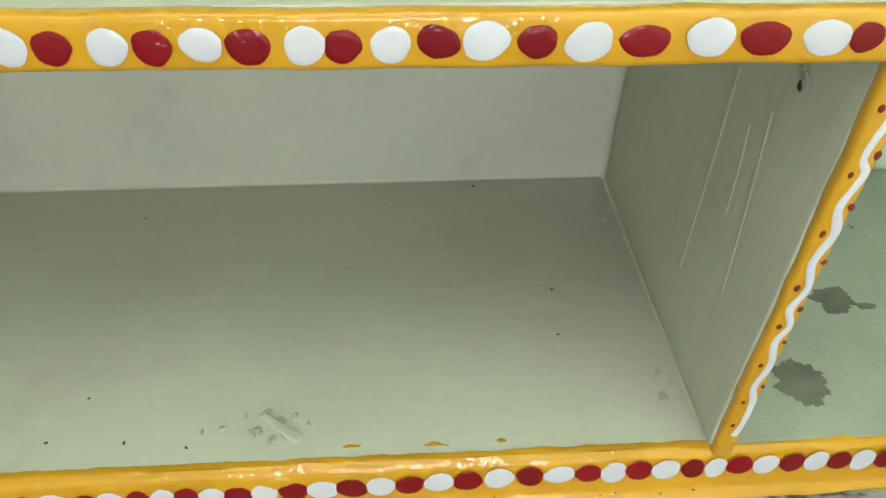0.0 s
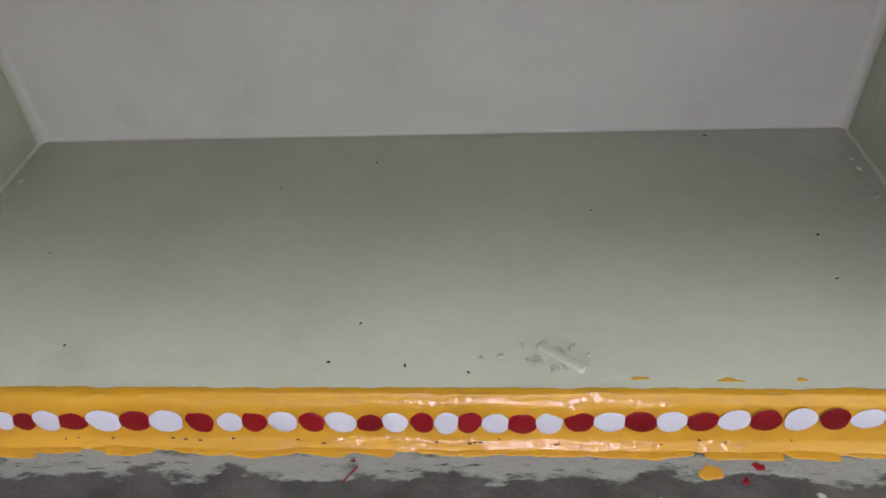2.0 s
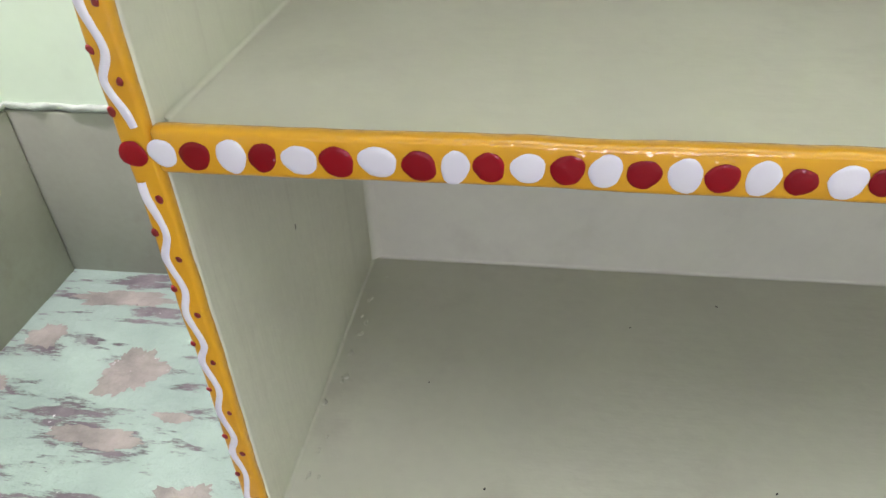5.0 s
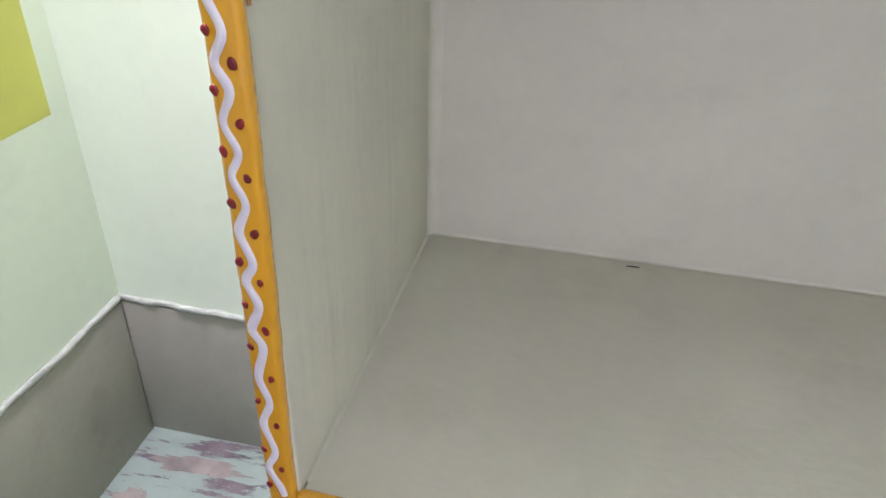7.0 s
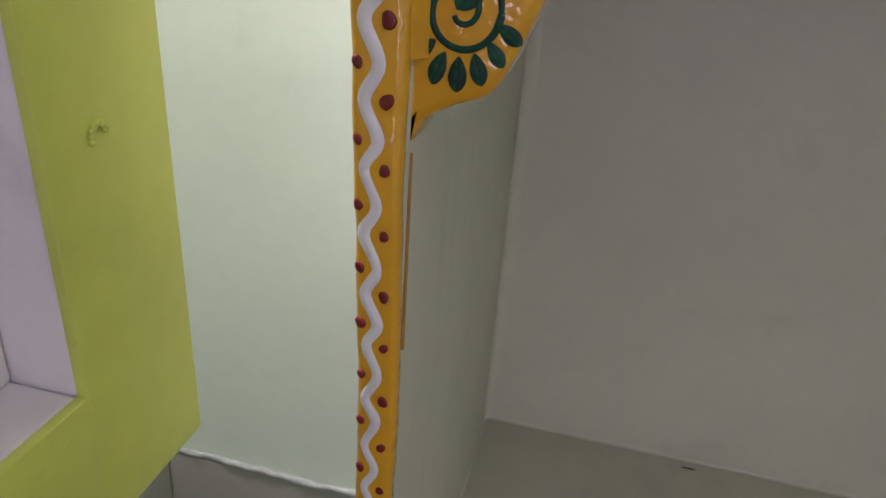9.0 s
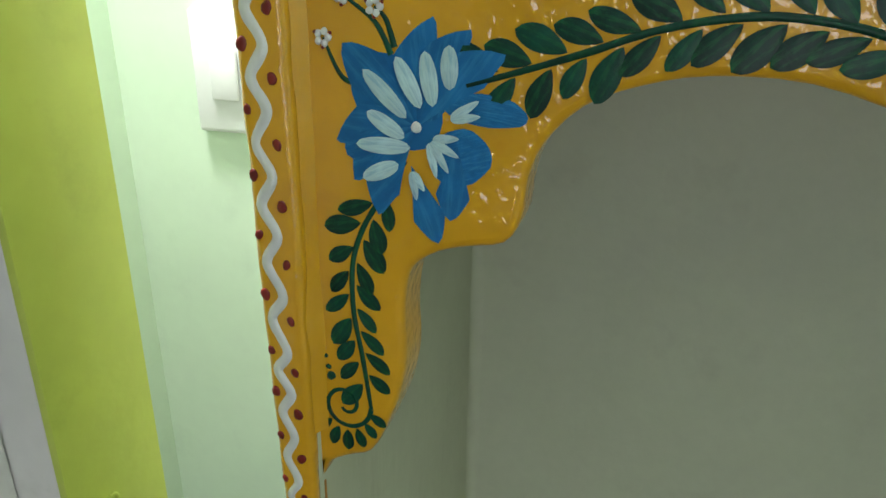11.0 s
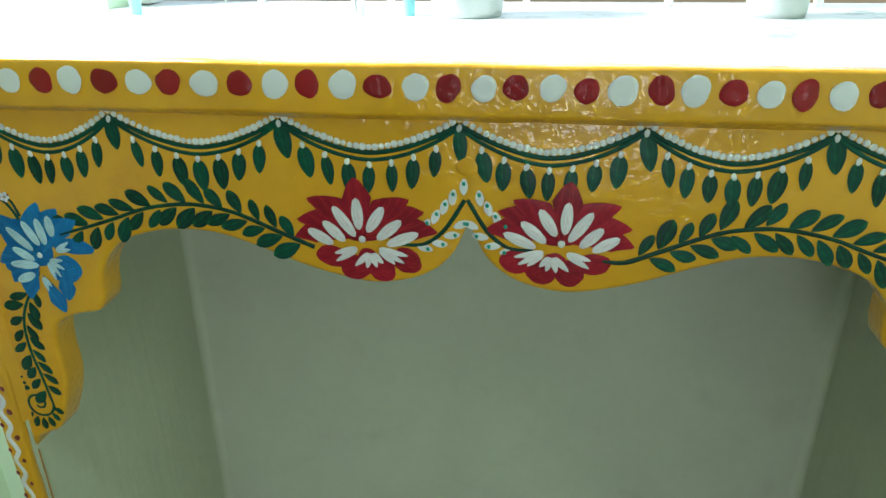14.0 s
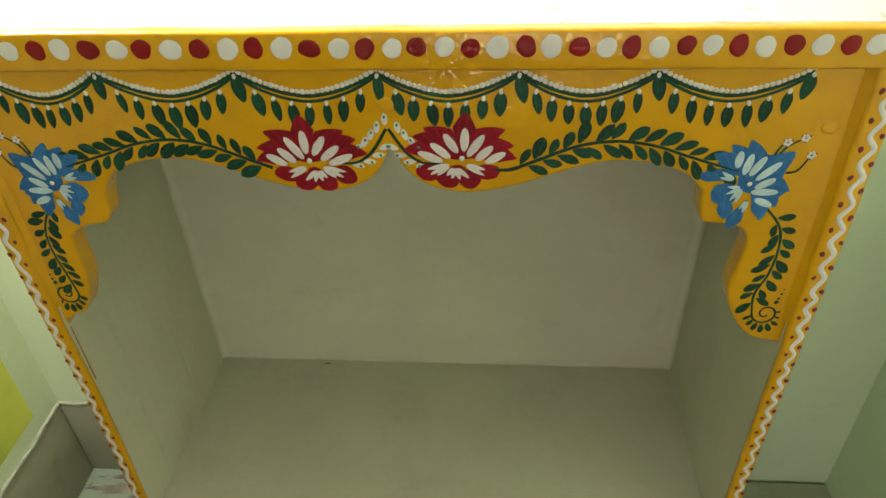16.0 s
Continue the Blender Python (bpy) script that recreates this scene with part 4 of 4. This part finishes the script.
SCRATCH = material("pale_scratched_plaster", (0.60, 0.605, 0.485), 0.6, 0.12, 60, 200, 0.3)
for (ya, za), (yb, zb), w in (((0.120, 0.282), (0.1165, 0.120), 0.0026), ((0.070, 0.281), (0.053, 0.155), 0.0022), ((0.088, 0.262), (0.080, 0.200), 0.0014)):
    mid = ((ya + yb) / -2 + 0.001, (za + zb) / 2)
    line_of = part("plaster_scratch", stroke([(-ya, za), mid, (-yb, zb)], [w * 1.6, w * 1.3, w * 0.5], 0.8408, 0.0005, 20), SCRATCH, shelf, "pale scratch in the plaster")
    line_of.matrix_basis = pose(0, 0, 0, 0, 0, -90)
hole = part("screw_hole", RND.choice(SPOTS), None, shelf, "dark screw hole with chipped rim")
hole.matrix_basis = pose(0.8404, 0.053, 0.306, 0, -90) @ Matrix.Diagonal((0.003, 0.0022, 0.0012, 1))
for k in range(3):
    d = part("plaster_crumb", RND.choice(CRUMBS), None, shelf)
    d.matrix_basis = pose(0.8405, 0.053 + 0.006 * (k - 0.5), 0.312 + 0.003 * k, 0, -90) @ Matrix.Diagonal((0.004, 0.003, 0.002, 1))
for k in range(16):
    d = part("plaster_crumb", RND.choice(CRUMBS), None, shelf)
    r = RND.uniform(0.0008, 0.0026)
    d.matrix_basis = lying(RND.gauss(0.525, 0.018), abs(RND.gauss(0.030, 0.010)) + 0.006, 0.0521, RND.uniform(0, 180), r * 1.5, r, 0.003)
for k in range(22):
    d = part("plaster_crumb", RND.choice(CRUMBS), None, shelf)
    r = RND.uniform(0.001, 0.003)
    d.matrix_basis = lying(RND.choice((0.826, 0.043)) + RND.gauss(0, 0.006), RND.uniform(0.03, 0.30), 0.0521, RND.uniform(60, 120), r * 2.2, r, 0.0025)
SMEARS = [blob_mesh("paint_smear", YELLOW, 130 + k, 0.16, 20, height=0.2) for k in range(4)]
margin = bmesh.new()
rows = []
for k in range(331):
    x = 0.0286 + 0.8122 * k / 330
    reach = 0.0082 + 0.0016 * noise.noise(Vector((x * 14, 1.0, 0.0))) + 0.0014 * noise.noise(Vector((x * 60, 2.0, 0.0))) + 0.0007 * noise.noise(Vector((x * 210, 3.0, 0.0)))
    rows.append([margin.verts.new((x, y, z)) for y, z in ((0.0035, 0.0521), (reach - 0.0012, 0.0527), (reach, 0.0519))])
for a, b in zip(rows, rows[1:]):
    for j in range(2):
        margin.faces.new((a[j], b[j], b[j + 1], a[j + 1]))
part("paint_margin", smooth(margin), YELLOW, base_edge, "uneven inner margin of yellow paint")
for k in range(5):
    d = part("paint_smear", RND.choice(SMEARS), None, base_edge)
    d.matrix_basis = lying(RND.uniform(0.59, 0.70), RND.uniform(0.012, 0.017), 0.0521, RND.uniform(-15, 15), RND.uniform(0.003, 0.008), RND.uniform(0.0010, 0.0022), 0.0012)
for k in range(44):
    d = part("paint_smear", RND.choice(SMEARS), None, base_edge)
    d.matrix_basis = lying(0.01 + 0.85 * (k + RND.random()) / 44, RND.uniform(-0.0150, -0.0115), ZF + 0.0003, RND.uniform(-8, 8), RND.uniform(0.006, 0.022), RND.uniform(0.0025, 0.0060), 0.003)
for k in range(30):
    d = part("grit_speck", RND.choice(SPOTS), None, base_edge)
    d.matrix_basis = facing(RND.uniform(0.01, 0.85), -0.0096, RND.uniform(0.012, 0.020), 0, RND.uniform(0.0006, 0.0016), 0.0007, 0.0008, 70)

# ---- paint drops on the floor ----
YSPLAT = [blob_mesh("paint_drop", YELLOW, 100 + k, 0.12, 18, height=0.3) for k in range(3)]
WSPLAT = [blob_mesh("paint_drop", CRUMB, 110 + k, 0.22, 16, height=0.3) for k in range(3)]
RSPLAT = [blob_mesh("paint_drop", RED, 120 + k, 0.2, 14, height=0.3) for k in range(2)]
for mesh, x, y, sx, sy, turn in ((YSPLAT[0], 0.635, -0.028, 0.0075, 0.006, 0), (YSPLAT[1], 0.770, -0.018, 0.0065, 0.005, 0), (YSPLAT[2], 0.074, -0.016, 0.009, 0.006, 10), (YSPLAT[1], 0.226, -0.013, 0.008, 0.005, 0),
                                 (YSPLAT[0], 0.48, -0.014, 0.012, 0.004, 0), (YSPLAT[2], 0.30, -0.014, 0.014, 0.004, 0), (WSPLAT[0], 0.094, -0.053, 0.005, 0.007, 20), (WSPLAT[1], 0.107, -0.052, 0.004, 0.007, -10),
                                 (WSPLAT[2], 0.130, -0.053, 0.0025, 0.004, 0), (WSPLAT[0], 0.013, -0.052, 0.006, 0.016, 30), (WSPLAT[1], 0.70, -0.045, 0.003, 0.003, 0), (WSPLAT[2], 0.60, -0.050, 0.003, 0.004, 0),
                                 (RSPLAT[0], 0.667, -0.023, 0.004, 0.003, 0), (RSPLAT[1], 0.397, -0.021, 0.0016, 0.001, 0), (RSPLAT[1], 0.6560, -0.034, 0.002, 0.003, 0)):
    what = "yellow" if mesh in YSPLAT else "dark red" if mesh in RSPLAT else "pale green"
    d = tagged(part("paint_drop", mesh, None), f"dried {what} paint drop on the cement floor", "paint drop", "paint drops on the floor")
    d.matrix_basis = lying(x, y, ZF + 0.0002, turn, sx, sy, 0.004)
run = stroke([(0.390, 0.0), (0.3935, 0.006), (0.3985, 0.0125)], [0.0012, 0.001, 0.0016], 0.0, 0.0006)
trail = tagged(part("paint_trail", run, RED), "thin dark red paint trail on the cement floor", "paint trail", "paint drops on the floor")
trail.matrix_basis = pose(0.002, -0.038, ZF + 0.0005, -90)

# ---- the framed niche on the side wall ----
FX, FY0, FY1, FZ0, FZ1 = -0.059, -0.90, -0.014, 0.615, 1.12
niche = tagged(new("wall_niche"), "projecting wall niche with yellow-green border and whitewashed inside", "niche")
part("back_block", box(XL + 0.001, FX - 0.13, FY0, FY1, FZ0, FZ1), NICHE, niche)
B = 0.0625
for a in ((FY0, FY0 + B, FZ0, FZ1), (FY1 - B, FY1, FZ0, FZ1), (FY0 + B, FY1 - B, FZ0, FZ0 + B), (FY0 + B, FY1 - B, FZ1 - B, FZ1)):
    part("reveal", box(FX - 0.1295, FX - 0.004, a[0], a[1], a[2], a[3], 0.002, 0.0008, 20), NICHE, niche)
    tall = a[3] - a[2] > 0.5
    part("border", box(FX - 0.0045, FX if tall else FX - 0.0002, a[0] - (0 if tall else 0.003), a[1] + (0 if tall else 0.003), a[2], a[3], 0.0004, 0.0, 60), LIME, niche, "yellow-green painted border")
part("inner_post", box(FX - 0.1285, FX - 0.030, FY1 - B - 0.0115, FY1 - B - 0.0005, FZ0 + B, FZ1 - B, 0.002, 0.0008, 40), NICHE, niche)
hook = bmesh.new()
for k in range(9):
    a = math.pi * (0.15 + 0.85 * k / 8)
    bmesh.ops.create_icosphere(hook, subdivisions=1, radius=0.0014, matrix=Matrix.Translation((FX + 0.0006, -0.052 + 0.0035 * math.cos(a), 0.764 + 0.006 * math.sin(a))))
part("hook", smooth(hook, 80), LIME, niche, "painted-over wall hook")

board = tagged(new("switch_board"), "white plastic switch board on the green wall", "switch board")
part("plate", box(-0.256, -0.090, YB - 0.010, YB - 0.0005, 0.864, 0.981, 0.004), CEIL, board)
for k in range(3):
    part("switch", box(-0.235 + 0.045 * k, -0.205 + 0.045 * k, YB - 0.014, YB - 0.0102, 0.896, 0.946, 0.002), CEIL, board)

# ---- things on the top slab ----
ZT = 1.1125


def pot(x, y, r, h):
    """A straight-sided pot with a rounded foot, open at the top."""
    bm = bmesh.new()
    prof = [(0.0, 0.0), (r * 0.93, 0.0), (r, 0.006), (r * 1.0, h * 0.9), (r * 1.07, h * 0.93), (r * 1.07, h), (r * 0.98, h), (r * 0.92, h * 0.92), (r * 0.92, 0.012), (0.0, 0.012)]
    n = 40
    rings = [[bm.verts.new((x + q * math.cos(2 * math.pi * k / n), y + q * math.sin(2 * math.pi * k / n), ZT + z)) for k in range(n)] for q, z in prof[1:-1]]
    for a, b in zip(rings, rings[1:]):
        for k in range(n):
            bm.faces.new((a[k], a[(k + 1) % n], b[(k + 1) % n], b[k]))
    bm.faces.new(list(reversed(rings[0])))
    bm.faces.new(rings[-1])
    return smooth(bm, 50)


tagged(part("pot", pot(0.399, 0.288, 0.036, 0.11), POT), "pale grey ceramic pot on the white slab", "pot")
tagged(part("pot", pot(0.700, 0.302, 0.028, 0.10), POT), "small pale ceramic pot on the white slab", "pot")


def bottle(x, y, r, h):
    bm = pot(x, y, r, h * 0.75)
    bmesh.ops.create_cone(bm, cap_ends=True, segments=20, radius1=r, radius2=r * 0.4, depth=h * 0.15, matrix=Matrix.Translation((x, y, ZT + h * 0.82)))
    bmesh.ops.create_cone(bm, cap_ends=True, segments=20, radius1=r * 0.42, radius2=r * 0.42, depth=h * 0.12, matrix=Matrix.Translation((x, y, ZT + h * 0.95)))
    return smooth(bm, 50)


for x, y in ((0.045, 0.280), (0.340, 0.284)):
    tagged(part("bottle", bottle(x, y, 0.006, 0.14), CYAN), "slim pale cyan plastic bottle on the white slab", "bottle", "bottles on the slab")


def wire(points, r):
    bm = bmesh.new()
    for a, b in zip(points, points[1:]):
        a, b = Vector(a), Vector(b)
        m = Matrix.Translation((a + b) / 2) @ (b - a).to_track_quat("Z", "Y").to_matrix().to_4x4()
        bmesh.ops.create_cone(bm, cap_ends=True, segments=8, radius1=r, radius2=r, depth=(b - a).length + r, matrix=m)
    return smooth(bm, 60)


stand = tagged(new("wire_stand"), "thin steel wire stand with a ring on the slab", "stand")
part("ring", wire([(0.150 + 0.028 * math.cos(2 * math.pi * k / 24), 0.272, ZT + 0.046 + 0.028 * math.sin(2 * math.pi * k / 24)) for k in range(25)], 0.0015), STEEL, stand)
part("foot", wire([(0.150, 0.272, ZT + 0.0012), (0.150, 0.272, ZT + 0.018)], 0.0013), STEEL, stand)
easel = tagged(new("small_stand"), "small two-legged pale stand on the slab", "stand")
for dx in (-0.006, 0.004):
    part("leg", wire([(0.289 + dx * 0.6, 0.280, ZT + 0.0025), (0.289 + dx * 2.2, 0.280, ZT + 0.075)], 0.0024), POT, easel)
part("crossbar", wire([(0.274, 0.280, ZT + 0.075), (0.300, 0.280, ZT + 0.075)], 0.0024), POT, easel)

# the window behind the top slab
win = tagged(new("window_1"), "bright window opening with a thin painted grille", "window", kind="structure")
for x in (WX0 + 0.012, WX1 - 0.012):
    part("window_frame", box(x - 0.0115, x + 0.0115, YB + 0.05, YB + 0.09, WZ0 + 0.014, WZ1 - 0.001, 0.002), CEIL, win)
part("window_sill", box(WX0 + 0.001, WX1 - 0.001, YB + 0.001, YB + 0.119, WZ0 + 0.0005, WZ0 + 0.0125, 0.001), TOPWHITE, win)
for k in range(1, 6):
    x = WX0 + (WX1 - WX0) * k / 6
    part("bar", box(x - 0.004, x + 0.004, YB + 0.066, YB + 0.074, WZ0 + 0.0135, WZ1 - 0.001), CEIL, win)
